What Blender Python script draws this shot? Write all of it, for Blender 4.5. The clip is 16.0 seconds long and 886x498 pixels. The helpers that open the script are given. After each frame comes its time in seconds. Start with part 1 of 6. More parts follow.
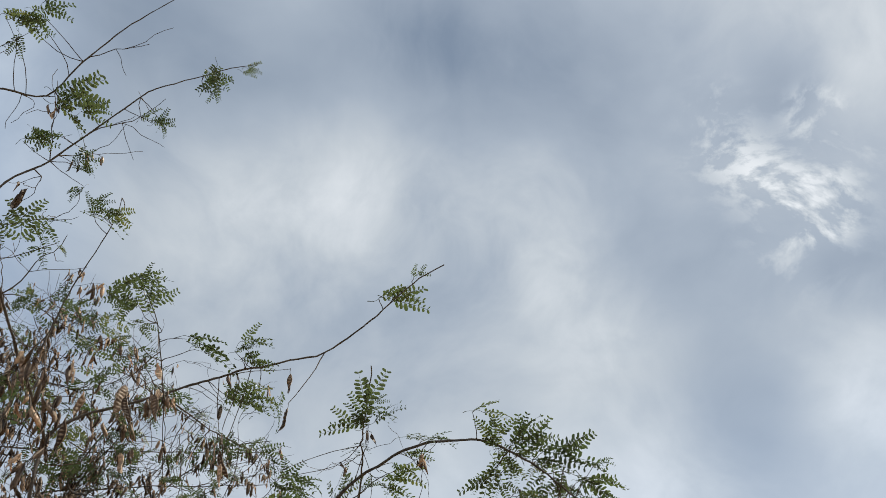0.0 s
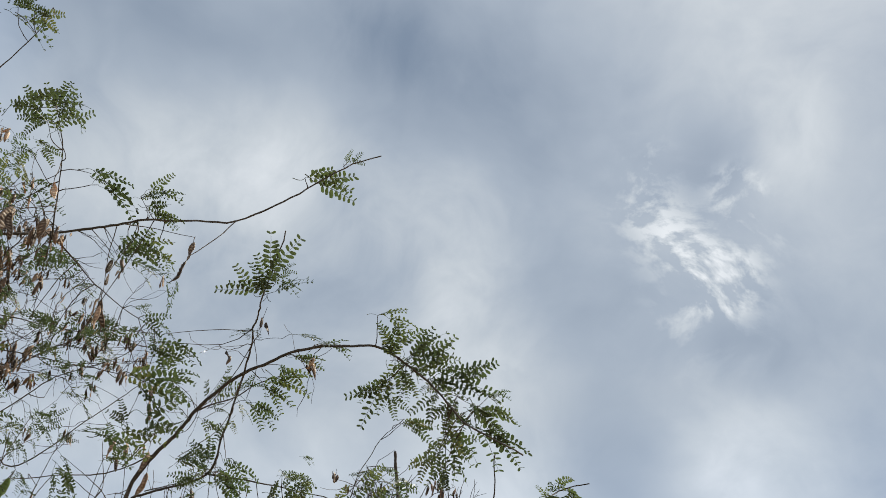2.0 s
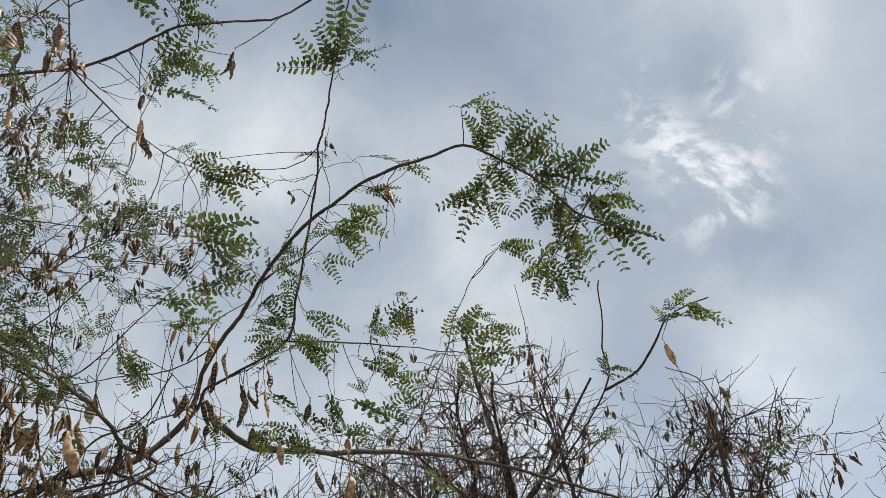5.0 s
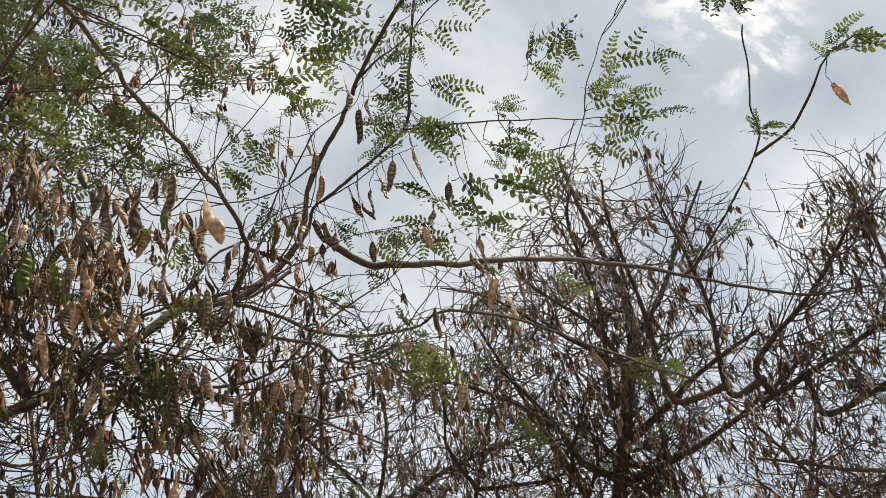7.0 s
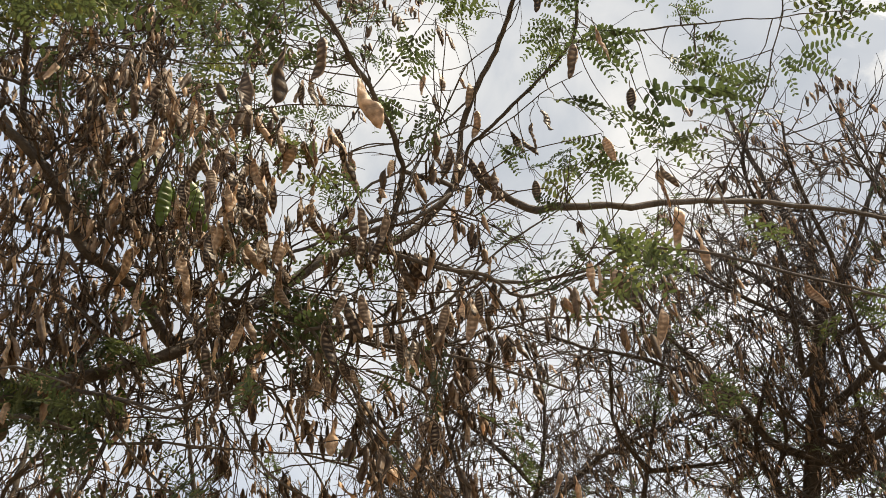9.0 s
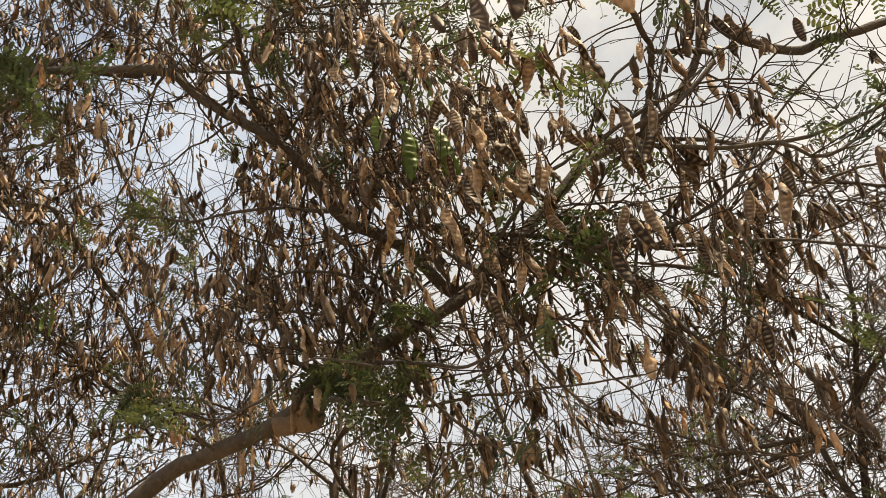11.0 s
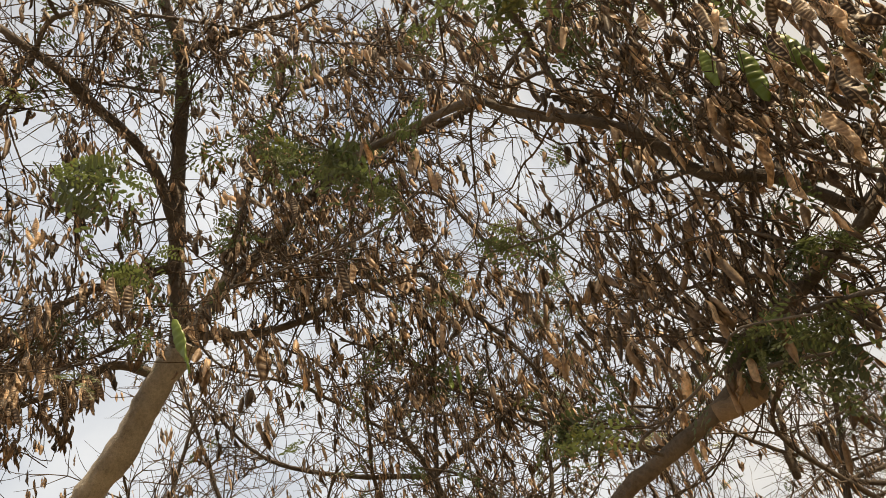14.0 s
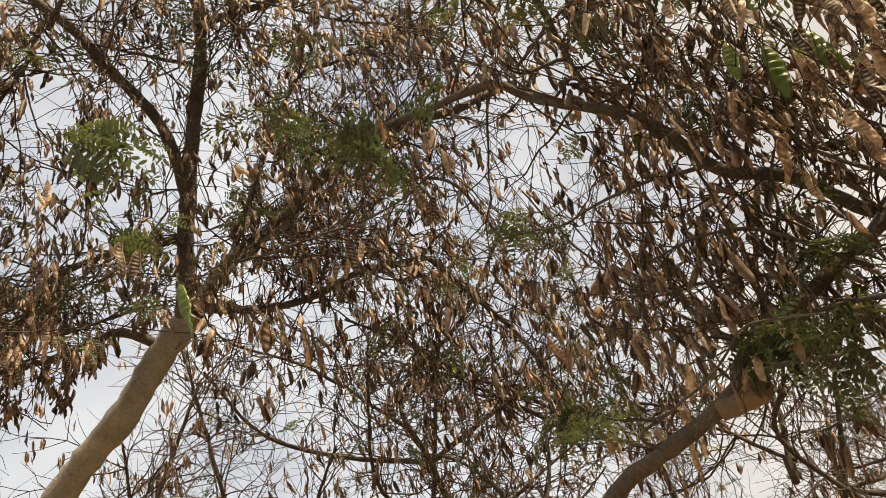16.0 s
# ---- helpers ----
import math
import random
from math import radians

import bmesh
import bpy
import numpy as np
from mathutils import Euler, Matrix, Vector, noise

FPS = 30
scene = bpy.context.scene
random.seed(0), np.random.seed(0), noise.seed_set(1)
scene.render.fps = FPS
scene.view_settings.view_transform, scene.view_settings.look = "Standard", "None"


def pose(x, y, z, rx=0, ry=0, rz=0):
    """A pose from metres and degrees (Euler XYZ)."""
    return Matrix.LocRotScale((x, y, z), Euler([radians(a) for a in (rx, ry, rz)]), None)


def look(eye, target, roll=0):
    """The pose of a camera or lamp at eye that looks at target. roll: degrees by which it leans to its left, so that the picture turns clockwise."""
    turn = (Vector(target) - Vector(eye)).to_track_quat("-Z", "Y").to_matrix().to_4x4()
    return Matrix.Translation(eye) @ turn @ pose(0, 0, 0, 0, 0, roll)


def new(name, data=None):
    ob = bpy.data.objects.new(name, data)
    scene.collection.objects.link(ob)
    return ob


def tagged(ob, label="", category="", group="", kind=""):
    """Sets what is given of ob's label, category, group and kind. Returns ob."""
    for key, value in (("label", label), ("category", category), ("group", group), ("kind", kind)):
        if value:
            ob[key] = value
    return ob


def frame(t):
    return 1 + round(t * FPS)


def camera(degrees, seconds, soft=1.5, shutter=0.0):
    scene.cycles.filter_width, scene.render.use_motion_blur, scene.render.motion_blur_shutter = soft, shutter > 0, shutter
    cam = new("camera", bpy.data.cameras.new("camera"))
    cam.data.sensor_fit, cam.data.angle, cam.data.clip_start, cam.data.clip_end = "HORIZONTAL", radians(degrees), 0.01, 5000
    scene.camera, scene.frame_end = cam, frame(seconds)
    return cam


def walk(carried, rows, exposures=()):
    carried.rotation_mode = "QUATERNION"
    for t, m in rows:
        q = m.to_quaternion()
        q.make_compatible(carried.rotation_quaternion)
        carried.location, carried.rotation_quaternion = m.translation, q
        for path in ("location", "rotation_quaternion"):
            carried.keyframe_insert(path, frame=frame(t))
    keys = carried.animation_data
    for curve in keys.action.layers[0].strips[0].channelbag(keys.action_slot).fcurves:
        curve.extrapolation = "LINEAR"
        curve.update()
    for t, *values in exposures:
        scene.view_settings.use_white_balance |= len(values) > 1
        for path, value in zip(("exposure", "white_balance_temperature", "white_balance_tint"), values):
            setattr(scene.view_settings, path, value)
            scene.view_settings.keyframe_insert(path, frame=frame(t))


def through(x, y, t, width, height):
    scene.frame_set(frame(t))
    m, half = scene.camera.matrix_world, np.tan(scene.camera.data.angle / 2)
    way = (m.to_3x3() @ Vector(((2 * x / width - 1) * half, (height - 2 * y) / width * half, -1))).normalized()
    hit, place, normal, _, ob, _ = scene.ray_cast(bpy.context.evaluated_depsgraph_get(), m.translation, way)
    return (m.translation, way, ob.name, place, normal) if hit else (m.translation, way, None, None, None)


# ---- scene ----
# ---- camera and its walk ----
cam = camera(50.3, 16.0, soft=0.5)
PATH = [
    (0, (0.47, -1.939, 1.811), (0.445, -0.492, 3.192), -6.69),
    (0.5, (0.471, -1.806, 1.778), (0.44, -0.351, 3.151), -5.19),
    (1, (0.52, -1.629, 1.727), (0.437, -0.198, 3.121), -1.57),
    (1.5, (0.504, -1.499, 1.655), (0.491, -0.048, 3.031), 0.02),
    (2, (0.372, -1.353, 1.57), (0.529, 0.083, 2.953), 0.35),
    (2.5, (0.232, -1.199, 1.522), (0.518, 0.224, 2.898), -1.22),
    (3, (0.209, -0.996, 1.503), (0.45, 0.404, 2.911), -0.67),
    (3.2, (0.214, -0.891, 1.5), (0.413, 0.493, 2.93), 1.12),
    (5.3, (0.008, -0.117, 1.53), (0.099, 1.417, 2.809), -9.33),
    (5.5, (0.001, -0.002, 1.549), (0.001, 1.545, 2.816), -8.43),
    (6, (-0.161, 0.273, 1.545), (-0.223, 1.886, 2.725), -9.71),
    (6.5, (-0.347, 0.467, 1.496), (-0.402, 2.08, 2.678), -8.96),
    (7, (-0.527, 0.589, 1.503), (-0.5, 2.239, 2.633), -12),
    (7.5, (-0.655, 0.787, 1.476), (-0.674, 2.448, 2.589), -12.41),
    (8, (-0.693, 1.053, 1.48), (-0.916, 2.62, 2.703), -9.5),
    (8.2, (-0.704, 1.116, 1.488), (-0.926, 2.682, 2.713), -8.05),
    (10.3, (-0.861, 1.252, 1.767), (-1.351, 2.871, 2.833), -12.62),
    (10.5, (-0.874, 1.296, 1.784), (-1.473, 2.872, 2.859), -12.33),
    (11, (-0.908, 1.335, 1.821), (-1.691, 2.834, 2.887), -11.68),
    (11.5, (-0.934, 1.344, 1.836), (-1.799, 2.775, 2.933), -13.01),
    (12, (-0.965, 1.395, 1.862), (-1.927, 2.766, 2.955), -14.11),
    (12.5, (-0.983, 1.431, 1.876), (-1.995, 2.759, 2.977), -16.35),
    (13, (-1.013, 1.456, 1.895), (-2.078, 2.713, 3.029), -18.03),
    (13.5, (-1.069, 1.453, 1.931), (-2.25, 2.57, 3.096), -18.42),
    (14, (-1.105, 1.442, 1.967), (-2.359, 2.421, 3.18), -18.64),
    (14.5, (-1.127, 1.428, 1.991), (-2.43, 2.326, 3.214), -18.05),
    (15, (-1.152, 1.42, 2.005), (-2.491, 2.256, 3.234), -18.08),
    (15.5, (-1.149, 1.425, 1.998), (-2.468, 2.273, 3.24), -17.15),
    (16, (-1.135, 1.452, 1.957), (-2.411, 2.417, 3.158), -15.04),
]

walk(cam, [(t, look(eye, target, roll)) for t, eye, target, roll in PATH],
     exposures=[(0, 0.0, 6450, 8), (3.2, 0.0, 6450, 8), (5.5, 0.14, 6600, 9), (7.0, 0.4, 7100, 10), (8.2, 0.49, 7350, 11), (10.5, 0.56, 8050, 12), (11.5, 0.59, 8700, 12), (13.0, 0.56, 9000, 13), (16.0, 0.54, 9100, 13)])

# ---- sky and sun ----
SUN_ELEVATION, SUN_TURN = 60.0, 72.0          # degrees; the turn runs from +y towards +x


def nodes_of(tree):
    tree.nodes.clear()

    def add(kind, *inputs, operation="", data_type="", blend_type="", attribute_name=""):
        node = tree.nodes.new(kind)
        if operation:
            node.operation = operation
        if data_type:
            node.data_type = data_type
        if blend_type:
            node.blend_type = blend_type
        if attribute_name:
            node.attribute_name = attribute_name
        for n, value in enumerate(inputs):
            plug(node, n, value)
        return node

    def plug(node, key, value):
        if value is None:
            return
        if isinstance(value, bpy.types.NodeSocket):
            tree.links.new(value, node.inputs[key])
        elif isinstance(value, bpy.types.Node):
            tree.links.new(value.outputs[0], node.inputs[key])
        else:
            node.inputs[key].default_value = value

    return add, plug


def ramp_of(add, factor, *stops):
    node = add("ShaderNodeValToRGB", factor)
    ramp = node.color_ramp
    while len(ramp.elements) < len(stops):
        ramp.elements.new(0.5)
    for element, (at, colour) in zip(ramp.elements, stops):
        element.position, element.color = at, (*colour, 1)
    return node


def maths(add, kind, a, b=None, c=None):
    return add("ShaderNodeMath", a, b, c, operation=kind)


def make_sky():
    world = bpy.data.worlds.new("sky")
    scene.world = world
    world.use_nodes = True
    add, plug = nodes_of(world.node_tree)
    way = add("ShaderNodeTexCoord").outputs["Generated"]
    clear = add("ShaderNodeTexSky")
    clear.sky_type, clear.sun_disc, clear.dust_density = "NISHITA", False, 2.0
    clear.sun_elevation, clear.sun_rotation = radians(SUN_ELEVATION), radians(SUN_TURN)
    blue = add("ShaderNodeVectorMath", clear.outputs[0], (0.1, 0.1, 0.1), operation="MULTIPLY")
    # a soft grey cover, with torn white flecks where it breaks
    warp = add("ShaderNodeTexNoise", way)
    plug(warp, "Scale", 2.6), plug(warp, "Detail", 3.0)
    bent = add("ShaderNodeVectorMath", warp.outputs["Color"], (0.3, 0.3, 0.3), way, operation="MULTIPLY_ADD")
    broad = add("ShaderNodeTexNoise", bent.outputs[0])
    plug(broad, "Scale", 4.2), plug(broad, "Detail", 5.0), plug(broad, "Roughness", 0.5)
    torn = add("ShaderNodeTexNoise", bent.outputs[0])
    plug(torn, "Scale", 15.0), plug(torn, "Detail", 9.0), plug(torn, "Roughness", 0.58)
    fleck = add("ShaderNodeTexNoise", bent.outputs[0])
    plug(fleck, "Scale", 34.0), plug(fleck, "Detail", 8.0), plug(fleck, "Roughness", 0.6)
    cover = maths(add, "MULTIPLY_ADD", broad.outputs[0], 0.62, 0.18)
    cover = maths(add, "MULTIPLY_ADD", torn.outputs[0], 0.2, maths(add, "SUBTRACT", cover, 0.1))
    # thick and thin places in the cover: direction, width, weight
    ragged = add("ShaderNodeMath", torn.outputs[0], 1.6, 0.2, operation="MULTIPLY_ADD")
    flecked = add("ShaderNodeMath", fleck.outputs[0], 6.5, -3.0, operation="MULTIPLY_ADD")
    flecked.use_clamp = True
    for banks, edge in ((SOFT_BANKS, ragged), (TORN_BANKS, flecked)):
        for x, y, z, width, weight in banks:
            near = add("ShaderNodeVectorMath", way, (x, y, z), operation="DOT_PRODUCT").outputs["Value"]
            away = maths(add, "ARCCOSINE", maths(add, "MINIMUM", near, 0.99999))
            bank = maths(add, "EXPONENT", maths(add, "MULTIPLY", maths(add, "MULTIPLY", away, away), -1.0 / radians(width) ** 2))
            cover = maths(add, "ADD", cover, maths(add, "MULTIPLY", maths(add, "MULTIPLY", bank, edge), weight))
    height = add("ShaderNodeSeparateXYZ", way).outputs[2]
    low = add("ShaderNodeMath", maths(add, "MULTIPLY_ADD", height, -1.0, 0.72), 0.14, operation="MULTIPLY")
    cover = maths(add, "ADD", cover, maths(add, "MAXIMUM", low, 0.0))
    cloud = ramp_of(add, cover, (0.18, (0.215, 0.275, 0.37)), (0.42, (0.41, 0.47, 0.555)), (0.62, (0.605, 0.65, 0.70)), (0.95, (0.93, 0.95, 0.98)))
    mixed = add("ShaderNodeMix", data_type="RGBA")
    plug(mixed, "Factor", 0.9), plug(mixed, 6, blue.outputs[0]), plug(mixed, 7, cloud.outputs[0])
    # the cover thins to a pale blue haze over the pale tree and towards the ground
    haze = add("ShaderNodeVectorMath", way, (-0.78, 0.33, 0.53), operation="DOT_PRODUCT").outputs["Value"]
    thin = add("ShaderNodeMapRange", haze)
    plug(thin, 1, 0.83), plug(thin, 2, 0.95)
    deep = add("ShaderNodeMapRange", height)
    plug(deep, 1, 0.56), plug(deep, 2, 0.38), plug(deep, 4, 0.45)
    tint = add("ShaderNodeMix", data_type="RGBA", blend_type="MULTIPLY")
    plug(tint, "Factor", maths(add, "MAXIMUM", thin, deep)), plug(tint, 6, mixed.outputs[2]), plug(tint, 7, (0.85, 0.96, 1.13, 1))
    ground = add("ShaderNodeBackground", tint.outputs[2], 1.0)
    add("ShaderNodeOutputWorld", ground)


SOFT_BANKS = (
    (-0.04, 0.556, 0.83, 5.7, -0.24),
    (0.083, 0.558, 0.825, 6.4, -0.16),
    (0.169, 0.603, 0.78, 5.0, -0.10),
    (-0.192, 0.558, 0.807, 4.4, -0.13),
    (-0.264, 0.503, 0.823, 5.0, -0.10),
    (0.343, 0.593, 0.728, 2.7, -0.26),
    (0.201, 0.723, 0.661, 5.0, -0.09),
    (0.273, 0.816, 0.51, 4.2, -0.16),
    (0.39, 0.715, 0.581, 2.3, -0.08),
    (-0.199, 0.655, 0.728, 5.4, 0.2),
    (-0.077, 0.68, 0.729, 5.0, 0.17),
    (0.082, 0.695, 0.714, 4.0, 0.17),
    (0.11, 0.753, 0.648, 3.7, 0.18),
    (0.152, 0.797, 0.585, 3.0, 0.09),
    (0.398, 0.548, 0.736, 3.4, 0.14),
    (0.194, 0.858, 0.475, 4.0, 0.12),
    (0.367, 0.79, 0.491, 3.6, 0.17),
)
TORN_BANKS = (
    (0.278, 0.617, 0.736, 1.4, 0.32),
    (0.287, 0.653, 0.701, 2.0, 0.26),
    (0.32, 0.667, 0.673, 1.7, 0.28),
    (0.361, 0.679, 0.64, 1.6, 0.32),
    (0.324, 0.713, 0.621, 1.8, 0.32),
    (0.399, 0.63, 0.666, 1.6, 0.2),
    (0.365, 0.612, 0.702, 1.2, 0.2),
    (0.348, 0.707, 0.616, 3.7, 0.07),
)
make_sky()
lamp = bpy.data.lights.new("sun", "SUN")
lamp.energy, lamp.angle, lamp.color = 5.0, radians(0.6), (1.0, 0.905, 0.75)
sun = new("sun", lamp)
up, turn = radians(SUN_ELEVATION), radians(SUN_TURN)
sun.matrix_world = look((math.cos(up) * math.sin(turn) * 50, math.cos(up) * math.cos(turn) * 50, math.sin(up) * 50), (0, 0, 0))


# ---- materials ----
def material(name):
    mat = bpy.data.materials.new(name)
    mat.use_nodes = True
    return (mat, *nodes_of(mat.node_tree))


def shade(add, plug, colour, rough, bump=None, through=None, share=0.0, gloss=0.35):
    """A plain surface with an optional part of the light passing through it."""
    skin = add("ShaderNodeBsdfPrincipled", colour)
    plug(skin, "Roughness", rough), plug(skin, "Specular IOR Level", gloss)
    if bump is not None:
        plug(skin, "Normal", bump)
    out = skin
    if through is not None:
        out = add("ShaderNodeMixShader", share, skin.outputs[0], add("ShaderNodeBsdfTranslucent", through).outputs[0])
    add("ShaderNodeOutputMaterial", out.outputs[0])


def bark_material(name, dark, light, scale):
    """Grey-brown bark: fine grain, blotches, and dark pores."""
    mat, add, plug = material(name)
    at = add("ShaderNodeTexCoord").outputs["Object"]
    grain = add("ShaderNodeTexNoise", at)
    plug(grain, "Scale", 55.0 * scale), plug(grain, "Detail", 7.0), plug(grain, "Roughness", 0.72)
    stain = add("ShaderNodeTexNoise", at)
    plug(stain, "Scale", 7.0 * scale), plug(stain, "Detail", 4.0)
    pits = add("ShaderNodeTexVoronoi", at)
    plug(pits, "Scale", 85.0 * scale)
    tone = maths(add, "MULTIPLY_ADD", grain.outputs[0], 0.6, maths(add, "MULTIPLY", stain.outputs[0], 0.5))
    pore = add("ShaderNodeMapRange", pits.outputs["Distance"])
    plug(pore, 1, 0.1), plug(pore, 2, 0.3), plug(pore, 3, -0.16)
    pores = maths(add, "MINIMUM", pore, 0.0)
    tone = maths(add, "ADD", tone, pores)
    colour = ramp_of(add, tone, (0.32, dark), (0.68, light))
    height = maths(add, "MULTIPLY_ADD", pits.outputs["Distance"], 0.4, grain.outputs[0])
    bump = add("ShaderNodeBump")
    plug(bump, "Strength", 0.9), plug(bump, "Distance", 0.008), plug(bump, "Height", height)
    shade(add, plug, colour.outputs[0], 0.85, bump.outputs[0])
    return mat


def pod_material(name, island):
    """Dry pods: tan to dark brown, paler over the seeds and rims, partly as painted sun highlights; a random tone for
    each.
    """
    mat, add, plug = material(name)
    chance = add("ShaderNodeNewGeometry").outputs["Random Per Island"] if island else add("ShaderNodeObjectInfo").outputs["Random"]
    mark = add("ShaderNodeAttribute", attribute_name="seed")
    split = add("ShaderNodeSeparateColor", mark.outputs["Color"])
    at = add("ShaderNodeTexCoord").outputs["Object"]
    fleck = add("ShaderNodeTexNoise", at)
    plug(fleck, "Scale", 90.0), plug(fleck, "Detail", 4.0)
    blotch = add("ShaderNodeTexNoise", at)
    plug(blotch, "Scale", 22.0), plug(blotch, "Detail", 2.0)
    base = ramp_of(add, chance, (0.0, (0.05, 0.035, 0.025)), (0.4, (0.125, 0.087, 0.062)), (0.64, (0.23, 0.168, 0.12)), (0.85, (0.43, 0.325, 0.235)), (1.0, (0.72, 0.575, 0.43)))
    ring = ramp_of(add, split.outputs[0], (0.0, (1, 1, 1)), (0.16, (0.78, 0.75, 0.71)), (0.34, (1.0, 0.98, 0.95)), (0.8, (1.25, 1.23, 1.2)))
    edged = add("ShaderNodeMix", data_type="RGBA", blend_type="MULTIPLY")
    plug(edged, "Factor", 1.0), plug(edged, 6, base.outputs[0]), plug(edged, 7, ring.outputs[0])
    # cream seeds and rims, made paler to paint in sun highlights
    pale = add("ShaderNodeMix", data_type="RGBA")
    share = add("ShaderNodeMapRange", split.outputs[0])
    plug(share, 1, 0.35), plug(share, 2, 1.0), plug(share, 4, 0.75)
    plug(pale, "Factor", share), plug(pale, 6, edged.outputs[2]), plug(pale, 7, (0.68, 0.57, 0.44, 1))
    worn = add("ShaderNodeMix", data_type="RGBA", blend_type="MULTIPLY")
    tone = ramp_of(add, maths(add, "MULTIPLY_ADD", fleck.outputs[0], 0.5, maths(add, "MULTIPLY", blotch.outputs[0], 0.5)), (0.36, (0.42, 0.35, 0.29)), (0.6, (1.2, 1.15, 1.08)))
    plug(worn, "Factor", 0.8), plug(worn, 6, pale.outputs[2]), plug(worn, 7, tone.outputs[0])
    warm = add("ShaderNodeMix", data_type="RGBA", blend_type="MULTIPLY")
    plug(warm, "Factor", 1.0), plug(warm, 6, worn.outputs[2]), plug(warm, 7, (1.38, 0.98, 0.65, 1))
    bump = add("ShaderNodeBump")
    plug(bump, "Strength", 0.6), plug(bump, "Distance", 0.004), plug(bump, "Height", fleck.outputs[0])
    shade(add, plug, worn.outputs[2], 0.5, bump.outputs[0], warm.outputs[2], 0.25, 0.38)
    return mat


def green_material(name, island, stops, share=0.36, rough=0.4):
    mat, add, plug = material(name)
    chance = add("ShaderNodeNewGeometry").outputs["Random Per Island"] if island else add("ShaderNodeObjectInfo").outputs["Random"]
    at = add("ShaderNodeTexCoord").outputs["Object"]
    spot = add("ShaderNodeTexNoise", at)
    plug(spot, "Scale", 26.0), plug(spot, "Detail", 3.0)
    colour = ramp_of(add, maths(add, "MULTIPLY_ADD", chance, 0.7, maths(add, "MULTIPLY_ADD", spot.outputs[0], 0.6, -0.15)), *stops)
    bright = add("ShaderNodeMix", data_type="RGBA", blend_type="MULTIPLY")
    plug(bright, "Factor", 1.0), plug(bright, 6, colour.outputs[0]), plug(bright, 7, (1.2, 1.32, 0.84, 1))
    shade(add, plug, colour.outputs[0], rough, None, bright.outputs[2], share, 0.5)
    return mat


BARK = bark_material("bark", (0.03, 0.026, 0.023), (0.14, 0.12, 0.106), 1.0)
PALE_BARK = bark_material("pale_bark", (0.12, 0.112, 0.102), (0.39, 0.362, 0.325), 1.0)
MID_BARK = bark_material("brown_bark", (0.04, 0.032, 0.027), (0.145, 0.118, 0.097), 1.0)
BARK_FAR = bark_material("bark_dark", (0.028, 0.022, 0.017), (0.1, 0.08, 0.062), 1.0)
TWIG = bark_material("twig_bark", (0.03, 0.021, 0.015), (0.11, 0.08, 0.058), 2.0)
# greyer twig copy for two trees behind, with haze and glare painted into the colour
HAZED_TWIG = bark_material("grey_twig_bark", (0.046, 0.039, 0.037), (0.145, 0.126, 0.118), 2.0)
CUT = bark_material("cut_wood", (0.15, 0.11, 0.08), (0.3, 0.225, 0.165), 1.5)
POD, PODS = pod_material("dry_pod", False), pod_material("dry_pods", True)
GREENS = ((0.1, (0.046, 0.063, 0.037)), (0.45, (0.074, 0.101, 0.054)), (0.8, (0.116, 0.142, 0.072)), (0.97, (0.21, 0.19, 0.06)))
LEAF, LEAVES = green_material("leaf", False, GREENS), green_material("leaves", True, GREENS)
GREEN_POD = green_material("green_pod", False, ((0.0, (0.10, 0.17, 0.03)), (1.0, (0.22, 0.29, 0.07))), 0.4)


def soil_material():
    mat, add, plug = material("dry_soil")
    at = add("ShaderNodeTexCoord").outputs["Object"]
    clod, patch = add("ShaderNodeTexNoise", at), add("ShaderNodeTexNoise", at)
    plug(clod, "Scale", 14.0), plug(clod, "Detail", 8.0), plug(patch, "Scale", 0.6), plug(patch, "Detail", 4.0)
    colour = ramp_of(add, maths(add, "MULTIPLY_ADD", clod.outputs[0], 0.5, maths(add, "MULTIPLY", patch.outputs[0], 0.5)), (0.3, (0.10, 0.075, 0.045)), (0.55, (0.24, 0.18, 0.11)), (0.7, (0.20, 0.19, 0.08)))
    bump = add("ShaderNodeBump")
    plug(bump, "Strength", 0.8), plug(bump, "Distance", 0.05), plug(bump, "Height", clod.outputs[0])
    shade(add, plug, colour.outputs[0], 0.95, bump.outputs[0])
    return mat


# ---- ground ----
def make_ground():
    """Open dry ground, gently uneven near the trees and running out to the horizon."""
    rings = [0, 1, 2, 3.5, 5, 7, 10, 14, 20, 30, 60, 150, 500, 2000]
    bm = bmesh.new()
    spokes, rows = 48, []
    for r in rings:
        row = []
        for s in range(spokes if r else 1):
            a = 2 * math.pi * s / spokes
            x, y = r * math.cos(a), r * math.sin(a)
            z = 0.08 * noise.noise((x * 0.5, y * 0.5, 0)) * min(1, 30 / max(r, 1))
            row.append(bm.verts.new((x, y, z)))
        rows.append(row)
    for inner, outer in zip(rows, rows[1:]):
        for s in range(spokes):
            o1, o2 = outer[s], outer[(s + 1) % spokes]
            if len(inner) == 1:
                bm.faces.new((inner[0], o1, o2))
            else:
                bm.faces.new((inner[s], o1, o2, inner[(s + 1) % spokes]))
    mesh = bpy.data.meshes.new("ground")
    bm.to_mesh(mesh)
    mesh.materials.append(soil_material())
    return tagged(new("ground", mesh), "dry bare soil with thin yellowed grass", "ground", kind="structure")


make_ground()


# ---- tree kit ----
rng = np.random.default_rng(11)


